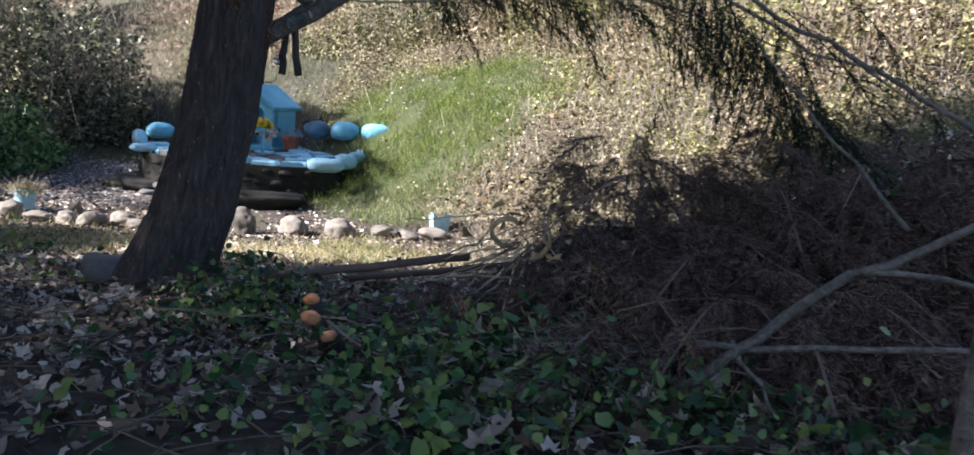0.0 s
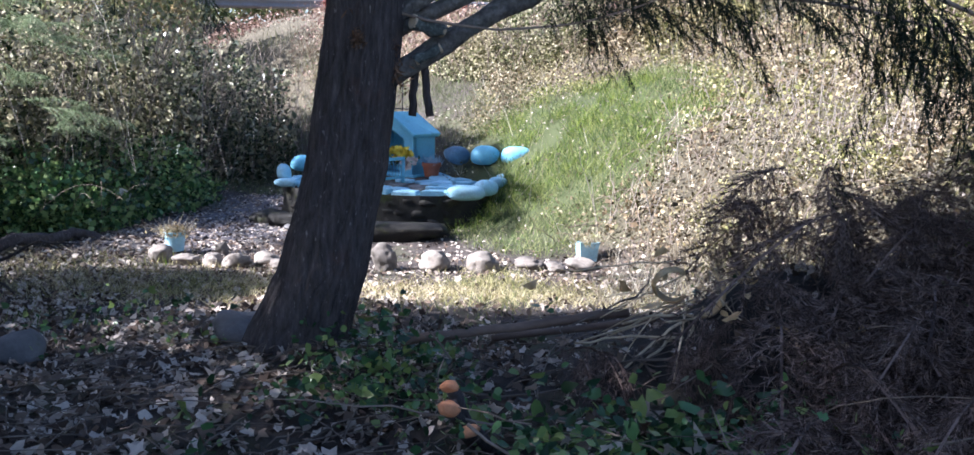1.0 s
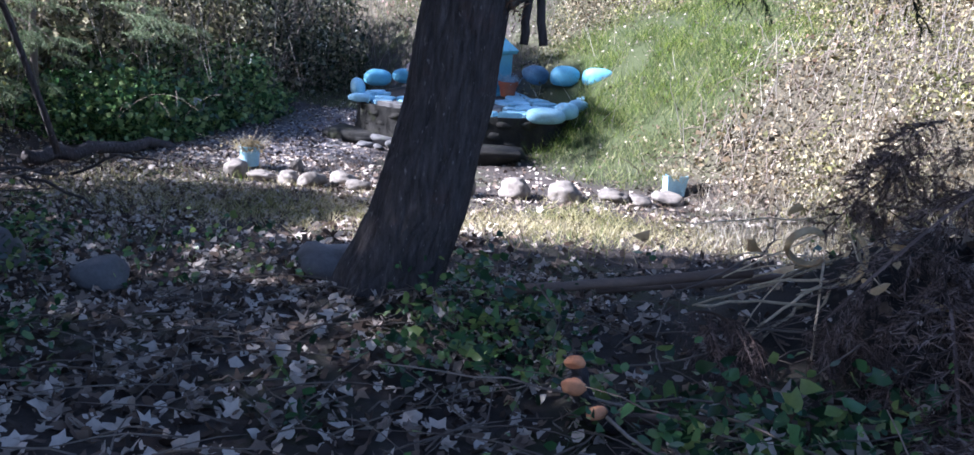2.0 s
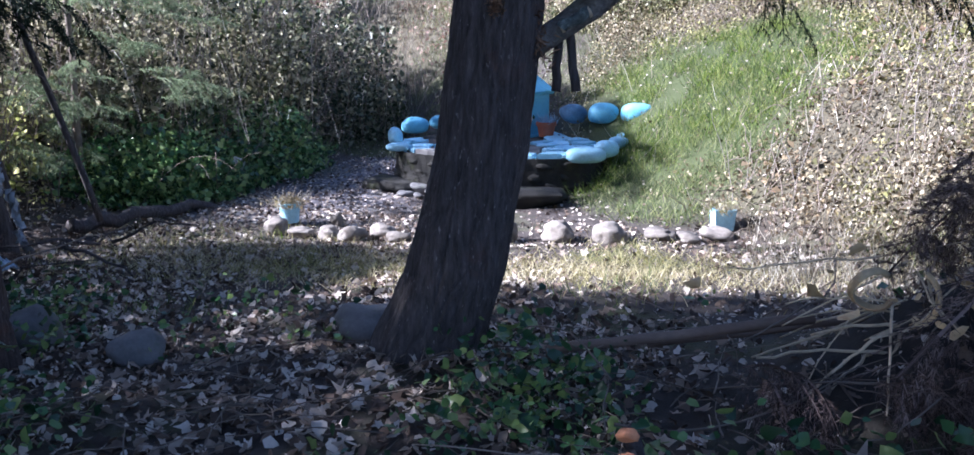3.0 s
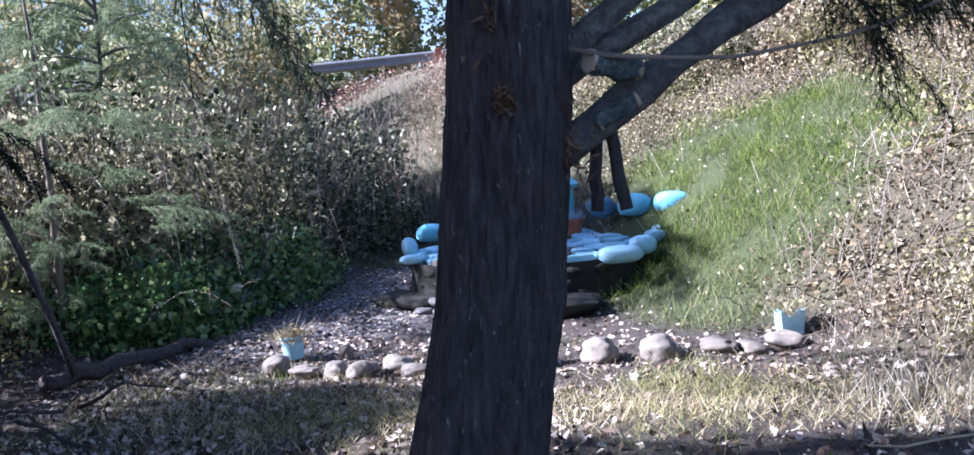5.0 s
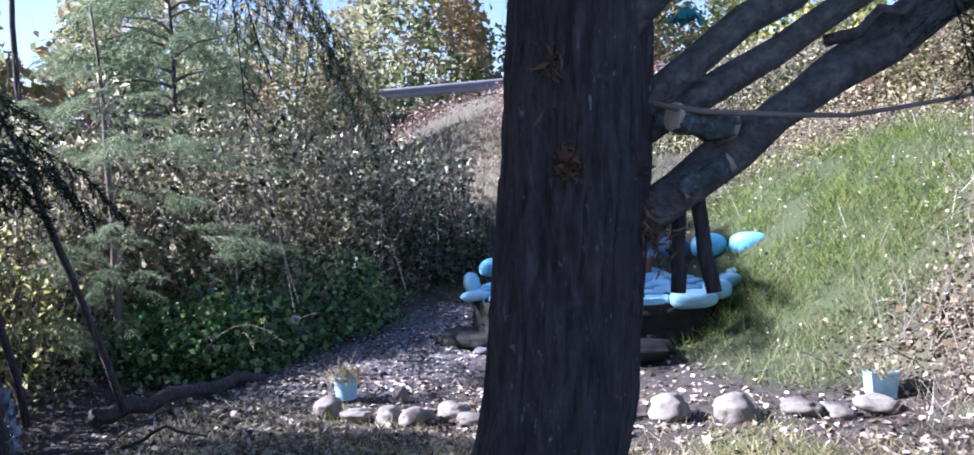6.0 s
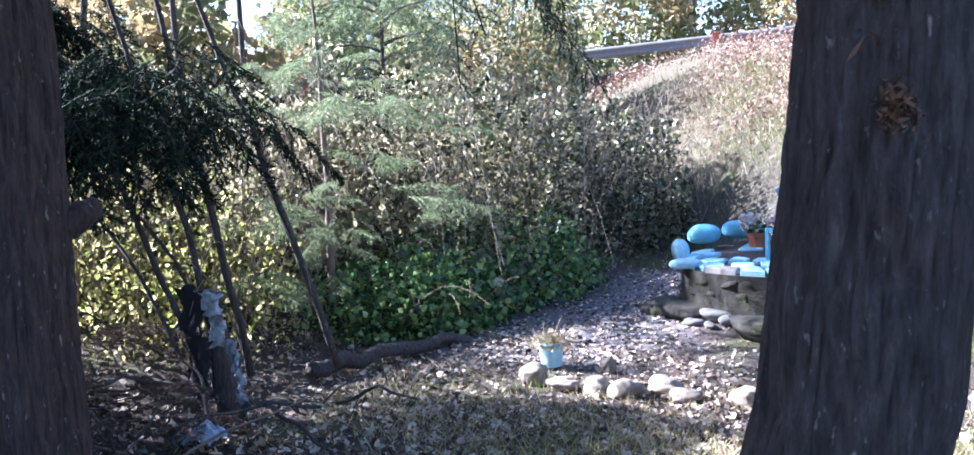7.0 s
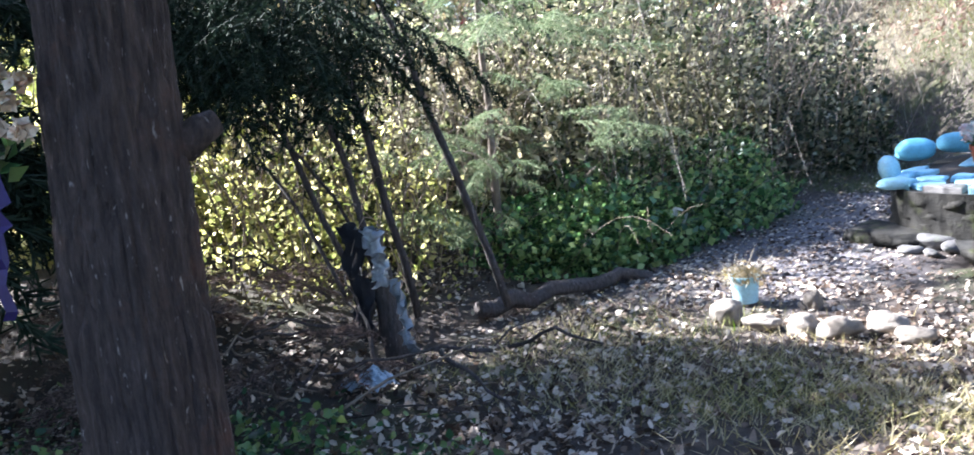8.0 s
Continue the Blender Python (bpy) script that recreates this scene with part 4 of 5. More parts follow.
# ---- planters ----
def planter(x, y, z, round_one):
    t = thing("planter", x, y, z, "light blue planter with withered plants beside the stones", "planter", "blue planters")
    bm = bmesh.new()
    k, r = (28, 0.088) if round_one else (4, 0.118)
    turn = 0 if round_one else math.pi / 4
    rows = [(0.84, 0.0), (1.0, 0.15), (1.04, 0.155), (1.04, 0.168), (0.93, 0.168), (0.90, 0.135)]
    vs = [[bm.verts.new((r * q * math.cos(turn + 2 * math.pi * i / k), r * q * math.sin(turn + 2 * math.pi * i / k), h)) for i in range(k)] for q, h in rows]
    for a, b in zip(vs, vs[1:]):
        for i in range(k):
            bm.faces.new((a[i], a[(i + 1) % k], b[(i + 1) % k], b[i]))
    bm.faces.new(vs[0][::-1])
    part("tub", bm, PLANTER, t, smooth=False)
    bm = bmesh.new()
    bm.faces.new([bm.verts.new((r * 0.9 * math.cos(turn + 2 * math.pi * i / k), r * 0.9 * math.sin(turn + 2 * math.pi * i / k), 0.137)) for i in range(k)])
    part("soil", bm, SOIL, t)
    p = np.stack([rng.normal(size=260) * 0.05, rng.normal(size=260) * 0.05, np.full(260, 0.13)], 1)
    quads("withered_plant", blade_quads(p, 0.09, 0.006, 0.9), DRY_GRASS, t)
    q = np.stack([rng.normal(size=120) * 0.07, rng.normal(size=120) * 0.07, 0.19 + rng.normal(size=120) * 0.02], 1)
    quads("foliage", leaf_quads(q, 0.035), PALE_LEAF, t)
    return t


planter(-3.93, 7.52, float(ground_z(-3.93, 7.52)) + 0.02, True)
planter(-0.38, 8.02, float(ground_z(-0.38, 8.02)) + 0.02, False).rotation_euler.z = radians(18)


# ---- things on the platform ----
def petals(name, n, x, y, z, spread, size, mat, parent):
    """Blossoms, each a rosette of petals."""
    for _ in range(n):
        c = np.array([x, y, z]) + rng.normal(size=3) * np.array([spread, spread, spread * 0.6])
        quads(name, leaf_quads(c + rng.normal(size=(16, 3)) * size * 0.22, size * 0.8, 0.8, 0.4), mat, parent)


def lathe(rows, k=28):
    bm = bmesh.new()
    vs = [[bm.verts.new((r * math.cos(2 * math.pi * i / k), r * math.sin(2 * math.pi * i / k), h)) for i in range(k)] for r, h in rows]
    for a, b in zip(vs, vs[1:]):
        for i in range(k):
            bm.faces.new((a[i], a[(i + 1) % k], b[(i + 1) % k], b[i]))
    bm.faces.new(vs[0][::-1])
    bm.faces.new(vs[-1])
    return bm


def flower_pot(x, y, z, r, label, kind):
    t = thing("flower_pot", x, y, z, label, "flower pot", "terracotta pots")
    part("pot", lathe([(r * 0.72, 0), (r * 0.93, 0.13), (r * 1.06, 0.13), (r * 1.06, 0.175), (r * 0.95, 0.175), (r * 0.93, 0.15)]), TERRACOTTA, t, smooth=False)
    k = np.stack([rng.normal(size=150) * r * 0.5, rng.normal(size=150) * r * 0.5, np.full(150, 0.15)], 1)
    if kind:
        quads("foliage", leaf_quads(k + np.array([0, 0, 0.06]) + rng.normal(size=(150, 3)) * 0.03, 0.05), IVY, t)
        petals("flower", 12, -0.02, 0, 0.27, 0.06, 0.07, PINK, t)
        petals("flower", 8, -0.05, 0, 0.30, 0.05, 0.06, WHITE, t)
    else:
        quads("foliage", blade_quads(k, 0.09, 0.01, 0.7), BLUE_LEAF, t)
    return t


BLUE_LEAF = leaf_mat("blue_grey_leaves", [(0.30, 0.42, 0.52), (0.45, 0.58, 0.66)], 0.2)
flower_pot(-2.50, 11.08, 0.53, 0.115, "terracotta flower pot with pale spiky plant", 0)
flower_pot(-3.50, 10.80, 0.50, 0.10, "terracotta flower pot with pink and white flowers", 1)


def vase():
    t = thing("flower_vase", -2.74, 10.58, 0.525, "pale blue stemmed vase holding yellow and pink flowers", "vase")
    part("vase", lathe([(0.08, 0), (0.075, 0.012), (0.016, 0.03), (0.014, 0.10), (0.05, 0.14), (0.06, 0.20)]), BLUE, t, smooth=True)
    petals("flower", 13, 0.0, 0, 0.31, 0.065, 0.075, YELLOW, t)
    petals("flower", 9, 0.07, -0.03, 0.24, 0.05, 0.07, PINK, t)
    petals("flower", 7, -0.22, 0.05, 0.31, 0.045, 0.06, PINK, t)
    q = np.stack([rng.normal(size=120) * 0.09 - 0.03, rng.normal(size=120) * 0.05, 0.23 + rng.normal(size=120) * 0.03], 1)
    quads("foliage", leaf_quads(q, 0.05), IVY, t)


vase()


def rail_fence():
    t = thing("small_fence", -2.86, 9.92, 0.53, "low light blue painted fence with wire mesh panels", "fence")
    posts = [(-0.29, 0.06), (0.0, 0.0), (0.20, 0.42)]
    for x, y in posts:
        part("post", box_bm(0.035, 0.035, 0.30, 0.004, x, y, 0.14), BLUE, t)
    for (ax, ay), (bx, by) in zip(posts, posts[1:]):
        L, rz = math.hypot(bx - ax, by - ay), math.degrees(math.atan2(by - ay, bx - ax))
        for z, h in ((0.27, 0.035), (0.055, 0.03)):
            bm = box_bm(L - 0.036, 0.022, h, 0.003)
            bmesh.ops.transform(bm, verts=bm.verts, matrix=pose((ax + bx) / 2, (ay + by) / 2, z, 0, 0, rz))
            part("rail", bm, BLUE, t)
        ps = []
        for i in range(9):
            k = (i + 0.5) / 9
            p = np.array([[ax + (bx - ax) * k, ay + (by - ay) * k, z] for z in (0.06, 0.26)])
            ps.append(tube(p, [0.002, 0.002], 5))
        v, f = join(ps)
        raw("wire_mesh", v, f, STEEL, t)
    bm = bmesh.new()
    for x, z, w, h in ((-0.17, 0.17, 0.10, 0.02), (-0.13, 0.20, 0.02, 0.08), (-0.18, 0.14, 0.02, 0.07), (-0.10, 0.14, 0.06, 0.02), (-0.15, 0.11, 0.11, 0.018)):
        box_bm(w, 0.006, h, 0.0, x, 0.02 - 0.2 * (x + 0.15), z, bm)
    part("ornament", bm, BLUE_PLATE, t, "dark blue cut-out ornament")


rail_fence()


def lantern_post():
    t = thing("lantern_post", -3.0, 11.5, 1.24, "black garden lamp post with three small lanterns on the shrine", "lamp")
    for x, top, foot in ((0.0, 0.50, 0.0), (-0.16, 0.32, 0.02), (0.16, 0.36, 0.02)):
        p = bend((x * 0.05, 0, foot), (x, 0, top - 0.02), 0, 8)
        if x:
            p = np.array([(x * 0.1, 0, 0.10), (x * 0.6, 0, 0.10), (x, 0, 0.14), (x, 0, top - 0.02)])
        v, f = tube(p, np.full(len(p), 0.009), 8)
        raw("pole", v, f, BLACK, t)
        lan = part("lantern", lathe([(0.028, 0), (0.04, 0.012), (0.042, 0.07), (0.066, 0.08), (0.06, 0.09), (0.02, 0.115), (0.006, 0.13)], 6), BLACK, t)
        lan.location = (x, 0, top - 0.03)
        for i in range(6):
            a = math.pi / 3 * (i + 0.5)
            pane = part("pane", box_bm(0.003, 0.026, 0.044, 0.0), GLASS, lan)
            pane.matrix_basis = pose(0.0385 * math.cos(a), 0.0385 * math.sin(a), 0.042, 0, 0, math.degrees(a))


GLASS = surface("frosted_pane", [(0.50, 0.50, 0.46), (0.62, 0.62, 0.58)], 12, 0.25, 0.1, 40)
lantern_post()


# ---- wood lodged in the forked tree ----
def cut_log(name, a, b, r, label, bark=LICHEN):
    t = tagged(new(name), label, "log", "wood lodged in the tree")
    v, f = tube(bend(a, b, 0, 7, 0.004), np.full(7, r), 16, 0.18, int(rng.integers(99)), caps=False)
    raw("bark", v, f, bark, t)
    d = unit(np.array(b, float) - np.array(a, float))
    for p, s in ((a, 1), (b, -1)):
        e = np.array(p, float)
        v, f = tube(np.array([e + d * s * 0.001, e + d * s * 0.012]) - d * s * 0.006, [r * 0.93, r * 0.93], 16, 0.1, 5)
        raw("cut_face", v, f, CUT_WOOD, t, False)
    return t


cut_log("cut_log", (-0.865, 3.89, 1.858), (-0.775, 3.98, 1.835), 0.03, "short lichen-covered log with a pale sawn end")
cut_log("cut_log", (-0.86, 3.93, 1.715), (-0.775, 3.96, 1.765), 0.02, "small lichen-covered log resting below a limb")
for x, dx in ((-0.885, -0.008), (-0.84, 0.018)):
    t = tagged(new("hanging_stick"), "dark weathered wooden stick hanging under a limb", "stick", "hanging sticks")
    v, f = tube(bend((x - dx * 0.5, 4.0, 1.71), (x + dx, 4.0, 1.50), 0, 6, 0.002), np.full(6, 0.0155), 10, 0.1, 4)
    raw("stick", v, f, BARK, t)
# resin burr and bark scars on the trunk
burr = leaf_quads(np.array([-1.03, 3.735, 1.785]) + rng.normal(size=(160, 3)) * np.array([0.012, 0.008, 0.018]), 0.017, 0.3, 0.0, 0.35, 0.6)
quads("resin_burr", burr - np.array(tree_a.location), RESIN, tree_a, "orange-brown resin burr")
for x, z, n in ((-0.90, 1.64, 60), (-0.93, 1.72, 40), (-1.06, 1.96, 40)):
    quads("bark_flake", leaf_quads(np.array([x, 3.86 if x > -1 else 3.745, z]) + rng.normal(size=(n, 3)) * np.array([0.02, 0.012, 0.035]), 0.035, 0.16, -0.6) - np.array(tree_a.location), RESIN, tree_a)["kind"] = "stuff"

# ---- roses and ribbon tied to the second tree ----
t = tagged(new("flower_bunch"), "faded cream and orange cloth roses tied to a trunk", "flowers")
for x, y, z in ((-3.05, 3.32, 1.80), (-2.99, 3.33, 1.75), (-3.02, 3.30, 1.70), (-2.94, 3.33, 1.78), (-2.95, 3.32, 1.68), (-3.08, 3.29, 1.74)):
    petals("rose", 2, x - 0.05, y - 0.03, z, 0.006, 0.036, ROSE, t)
quads("leaf", leaf_quads(np.array([-3.13, 3.27, 1.66]) + rng.normal(size=(30, 3)) * 0.03, 0.05), IVY, t)
t = tagged(new("ribbon"), "dark purple ribbon hanging from the flower bunch", "ribbon")
for dx, z1 in ((0.0, 1.30), (0.03, 1.42)):
    p = bend((-3.12 + dx, 3.25, 1.66), (-3.09 + dx, 3.23, z1), 0, 9, 0.008)
    o = np.array([0.012, 0.008, 0])
    quads("band", np.stack([p[:-1] - o, p[:-1] + o, p[1:] + o, p[1:] - o], 1), PURPLE, t)
stub = tube(bend((-3.0, 3.55, 1.60), (-2.945, 3.655, 1.66), 0, 5, 0.004), [0.06, 0.052, 0.044, 0.036, 0.028], 12, 0.15, 3)
raw("branch_stub", local(tree_b, stub[0]), stub[1], RED_BARK, tree_b)

# ---- the leaning saplings, their dark sprays, the cloth ----
sapling_tree = thing("leaning_conifer", -5.6, 6.0, 0.4, "slender leaning conifer stems with drooping needles darkened for shade", "tree")
for a, b, r in (((-5.55, 5.85, 0.35), (-6.25, 5.2, 3.2), 0.022), ((-5.45, 5.95, 0.3), (-5.85, 5.55, 3.0), 0.024), ((-5.35, 6.05, 0.3), (-5.75, 5.85, 3.0), 0.027), ((-4.95, 6.45, 0.3), (-5.65, 6.0, 3.1), 0.026), ((-5.6, 5.7, 0.5), (-6.5, 5.6, 1.7), 0.014), ((-5.6, 5.9, 0.8), (-6.0, 5.3, 1.9), 0.012)):
    v, f = tube(bend(a, b, -0.08, 10, 0.012), np.linspace(r, r * 0.55, 10), 8, 0.12, 2)
    raw("stem", local(sapling_tree, v), f, BARK, sapling_tree)
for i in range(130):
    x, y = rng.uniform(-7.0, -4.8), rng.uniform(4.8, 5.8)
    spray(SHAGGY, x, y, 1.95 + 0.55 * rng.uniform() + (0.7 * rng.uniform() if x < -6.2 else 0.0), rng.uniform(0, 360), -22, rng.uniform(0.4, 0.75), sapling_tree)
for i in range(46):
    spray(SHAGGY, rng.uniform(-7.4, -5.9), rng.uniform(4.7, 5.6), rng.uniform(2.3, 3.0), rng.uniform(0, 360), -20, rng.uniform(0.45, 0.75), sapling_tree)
# added conifers, nearly all out of view, that shade foreground, saplings and platform
for cx, cy, z0, z1, reach, taper, kind in ((-6.9, 1.2, 3.0, 8.5, 1.2, 0.5, 0), (-7.6, 0.0, 1.8, 8.0, 1.8, 0.6, 0), (-8.8, 0.6, 3.5, 9.5, 1.6, 0.4, 0), (-5.6, -1.2, 1.8, 8.0, 1.8, 0.6, 0),
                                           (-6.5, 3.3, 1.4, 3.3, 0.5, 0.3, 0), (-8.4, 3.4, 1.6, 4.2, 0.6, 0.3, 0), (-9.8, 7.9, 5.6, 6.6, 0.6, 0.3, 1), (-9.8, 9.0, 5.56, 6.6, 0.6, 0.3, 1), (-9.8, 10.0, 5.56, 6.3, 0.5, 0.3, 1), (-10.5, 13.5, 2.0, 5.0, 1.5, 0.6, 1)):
    tr = thing("conifer_tree", cx, cy, float(ground_z(cx, cy)), "pale sunlit conifer added above the brambles, mostly as a shade caster" if kind else "dark conifer tree added at the edge of the clearing to cast shade", "tree")
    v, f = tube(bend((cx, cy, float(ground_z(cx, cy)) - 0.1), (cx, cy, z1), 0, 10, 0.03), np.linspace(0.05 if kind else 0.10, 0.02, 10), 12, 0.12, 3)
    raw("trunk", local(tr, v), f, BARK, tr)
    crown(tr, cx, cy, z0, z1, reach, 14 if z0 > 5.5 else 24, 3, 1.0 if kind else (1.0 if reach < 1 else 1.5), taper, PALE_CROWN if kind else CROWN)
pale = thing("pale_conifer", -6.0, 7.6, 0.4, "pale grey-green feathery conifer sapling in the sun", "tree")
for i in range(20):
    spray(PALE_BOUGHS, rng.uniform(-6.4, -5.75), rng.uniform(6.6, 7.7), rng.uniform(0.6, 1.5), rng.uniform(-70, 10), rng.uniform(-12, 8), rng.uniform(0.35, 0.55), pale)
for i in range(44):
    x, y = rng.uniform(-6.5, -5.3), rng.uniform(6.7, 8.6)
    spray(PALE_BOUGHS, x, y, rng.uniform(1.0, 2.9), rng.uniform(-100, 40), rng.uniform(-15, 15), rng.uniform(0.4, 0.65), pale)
v, f = tube(bend((-6.1, 7.6, 0.2), (-6.2, 7.7, 3.2), 0, 8, 0.02), np.linspace(0.04, 0.01, 8), 8)
raw("trunk", local(pale, v), f, TWIG, pale)


def rag(name, label, a, b, width, mat, folds=10):
    """A crumpled hanging strip of cloth."""
    t = tagged(new(name), label, "cloth")
    p = bend(a, b, 0, 14, 0.012)
    k = np.linspace(-0.5, 0.5, folds)
    v = [q + np.array([width * j * (1 - 0.4 * i / 14), 0.03 * math.sin(j * 14 + i), 0.02 * math.cos(j * 9 + i * 0.8)]) for i, q in enumerate(p) for j in k]
    f = [(i * folds + j, i * folds + j + 1, (i + 1) * folds + j + 1, (i + 1) * folds + j) for i in range(13) for j in range(folds - 1)]
    ob = raw("fabric", v, f, mat, t)
    ob.modifiers.new("thick", "SOLIDIFY").thickness = 0.004
    return t


rag("torn_cloth", "torn grey and white cloth caught on a stump", (-4.98, 5.5, 0.98), (-4.92, 5.5, 0.66), 0.15, CLOTH)
rag("torn_cloth", "torn grey and white cloth strip hanging to the ground", (-4.86, 5.52, 0.70), (-4.74, 5.5, 0.32), 0.06, CLOTH, 6)
rag("dark_cloth", "black cloth hanging over a stump", (-5.16, 5.5, 1.0), (-5.12, 5.5, 0.35), 0.24, DARK_CLOTH)
stump = tagged(new("stump"), "rotten dark tree stump holding torn cloth", "stump")
v, f = tube(bend((-5.05, 5.62, 0.15), (-5.08, 5.6, 0.95), 0, 8, 0.01), np.linspace(0.09, 0.05, 8), 14, 0.25, 6)
raw("wood", v, f, BARK, stump)


def crumpled(t, x, y, z, size, mat, seed, tall=0.7):
    """A sheet crumpled into a heap."""
    n = 18
    u, w = np.meshgrid(np.linspace(-1, 1, n), np.linspace(-1, 1, n))
    a, b = u + 0.35 * vnoise(u, w, 2.3, seed), w + 0.35 * vnoise(u, w, 2.1, seed + 3)
    r = np.hypot(a, b)
    h = (1 - 0.6 * r).clip(0) * tall + 0.7 * np.abs(vnoise(u, w, 3.1, seed + 5)) + 0.4 * vnoise(u, w, 6.0, seed + 7)
    v = np.stack([x + size * a * 0.8, y + size * b * 0.6, z + size * h * 0.8], -1).reshape(-1, 3)
    f = [(i * n + j, i * n + j + 1, (i + 1) * n + j + 1, (i + 1) * n + j) for i in range(n - 1) for j in range(n - 1)]
    ob = raw("film", v, f, mat, t, False)
    ob.modifiers.new("thick", "SOLIDIFY").thickness = 0.002


t = tagged(new("plastic_bag"), "crumpled pale blue plastic bag on dead leaves", "bag")
crumpled(t, -4.63, 5.15, float(ground_z(-4.63, 5.15)) + 0.02, 0.13, BAG, 3, 1.1)
crumpled(t, -4.80, 5.12, float(ground_z(-4.8, 5.12)) + 0.02, 0.08, BAG, 8, 0.4)
t = tagged(new("plastic_bag"), "crumpled teal plastic bag stuck in a tree fork", "bag")
crumpled(t, -0.85, 3.97, 2.03, 0.04, TEAL, 5, 1.4)
brush = tagged(new("dead_brush"), "dark dead conifer brush heaped under the trees", "brush")
for i in range(30):
    x, y = rng.uniform(-6.8, -4.5), rng.uniform(3.8, 5.5)
    spray(DEAD_BOUGHS, x, y, float(ground_z(x, y)) + rng.uniform(0.1, 0.45), rng.uniform(0, 360), rng.uniform(0, 25), rng.uniform(0.5, 0.8), brush, "dead_spray")
t = tagged(new("dead_branches"), "tangle of dark dead branches under the conifers", "branches")
for i in range(34):
    x, y = rng.uniform(-6.2, -4.2), rng.uniform(4.1, 5.9)
    a, L = rng.uniform(0, 2 * math.pi), rng.uniform(0.3, 1.1)
    z0, z1 = float(ground_z(x, y)) + rng.uniform(0, 0.2), float(ground_z(x, y)) + rng.uniform(0.1, 0.55)
    v, f = tube(bend((x, y, z0), (x + math.cos(a) * L, y + math.sin(a) * L, z1), -0.04, 8, 0.015), np.linspace(1, 0.4, 8) * rng.uniform(0.005, 0.014), 6)
    raw("branch", v, f, TWIG if i % 4 == 0 else BARK, t)
for x, y, z in ((-6.1, 8.85, 0.62), (-5.55, 9.1, 0.42)):
    t = tagged(new("paper_scrap"), "scrap of white paper caught in the ivy", "litter", "paper scraps")
    quads("sheet", leaf_quads(np.array([[x + 0.25, y - 0.2, z]] * 3) + rng.normal(size=(3, 3)) * 0.03, 0.12, 0.7), WHITE, t)
# the earth bank's log edging left of the path
t = tagged(new("fallen_log"), "dark rotten log lying along the brambles", "log")
v, f = tube(bend((-5.3, 6.5, 0.235), (-4.95, 8.0, 0.12), -0.03, 12, 0.02), np.linspace(0.06, 0.038, 12), 14, 0.3, 7)
raw("wood", v, f, BARK, t)

# ---- the brush pile ----
pile = thing("brush_pile", 0.4, 3.9, 0.6, "heap of cut sticks and dead brown conifer branches", "brush pile")
for i in range(120):
    x, y = rng.uniform(0.35, 3.4), rng.uniform(2.7, 4.5)
    x += max(0.0, y - 3.7) * 0.9
    z = float(ground_z(x, y)) + rng.uniform(0.08, 0.30) * min(1.0, 0.45 + 0.4 * (x + 0.3))
    spray(DEAD_BOUGHS, x, y, z, rng.uniform(235, 330), rng.uniform(0, 22), rng.uniform(0.4, 0.75), pile, "dead_spray")
for i in range(95):
    x, y = rng.uniform(0.5, 3.2), rng.uniform(2.75, 4.2)
    x += max(0.0, y - 3.5) * 0.5
    spray(FRONDS, x, y, float(ground_z(x, y)) + rng.uniform(0.08, 0.24), rng.uniform(230, 320), rng.uniform(0, 20), rng.uniform(0.5, 0.95), pile, "dead_frond")
for x, y, rz in ((-0.22, 3.72, -50), (-0.10, 3.66, -60), (-0.16, 3.60, -75), (0.62, 3.55, -70), (0.78, 3.5, -60), (0.70, 3.45, -85), (1.0, 3.5, -75)):
    spray(FRONDS, x, y, float(ground_z(x, y)) + 0.14, rz, 4, rng.uniform(0.55, 0.75), pile, "dead_frond")
for i in range(46):
    x, y = rng.uniform(0.12, 1.2), rng.uniform(3.25, 3.95)
    spray(FRONDS, x, y, float(ground_z(x, y)) + rng.uniform(0.05, 0.14), rng.uniform(225, 330), rng.uniform(-5, 12), rng.uniform(0.3, 0.5), pile, "dead_frond")
for i in range(34):
    x, y = rng.uniform(0.30, 1.5), rng.uniform(3.95, 4.5)
    spray(DEAD_BOUGHS if i % 2 else FRONDS, x, y, float(ground_z(x, y)) + rng.uniform(0.22, 0.42), rng.uniform(235, 330), rng.uniform(-5, 12), rng.uniform(0.35, 0.55), pile, "dead_spray")
HUB = np.array([0.24, 3.92, 0.90])
for a, b in (((-0.02, 3.80, 0.77), (0.24, 3.86, 0.81)), ((-0.18, 3.74, 0.70), (0.22, 3.84, 0.72)), ((0.01, 3.72, 0.58), (0.17, 3.86, 0.71)), ((-0.02, 3.73, 0.60), (0.22, 3.86, 0.79)), ((0.12, 3.70, 0.52), (0.24, 3.88, 0.75)), ((0.19, 3.72, 0.58), (0.25, 3.86, 0.78)), ((0.30, 3.70, 0.60), (0.55, 3.60, 0.50))):
    v, f = tube(bend(a, b, -0.012, 9, 0.004), np.linspace(0.7, 1, 9) * 0.0065, 8, 0.15, 5)
    raw("stick", local(pile, v), f, PALE_STICK, pile)
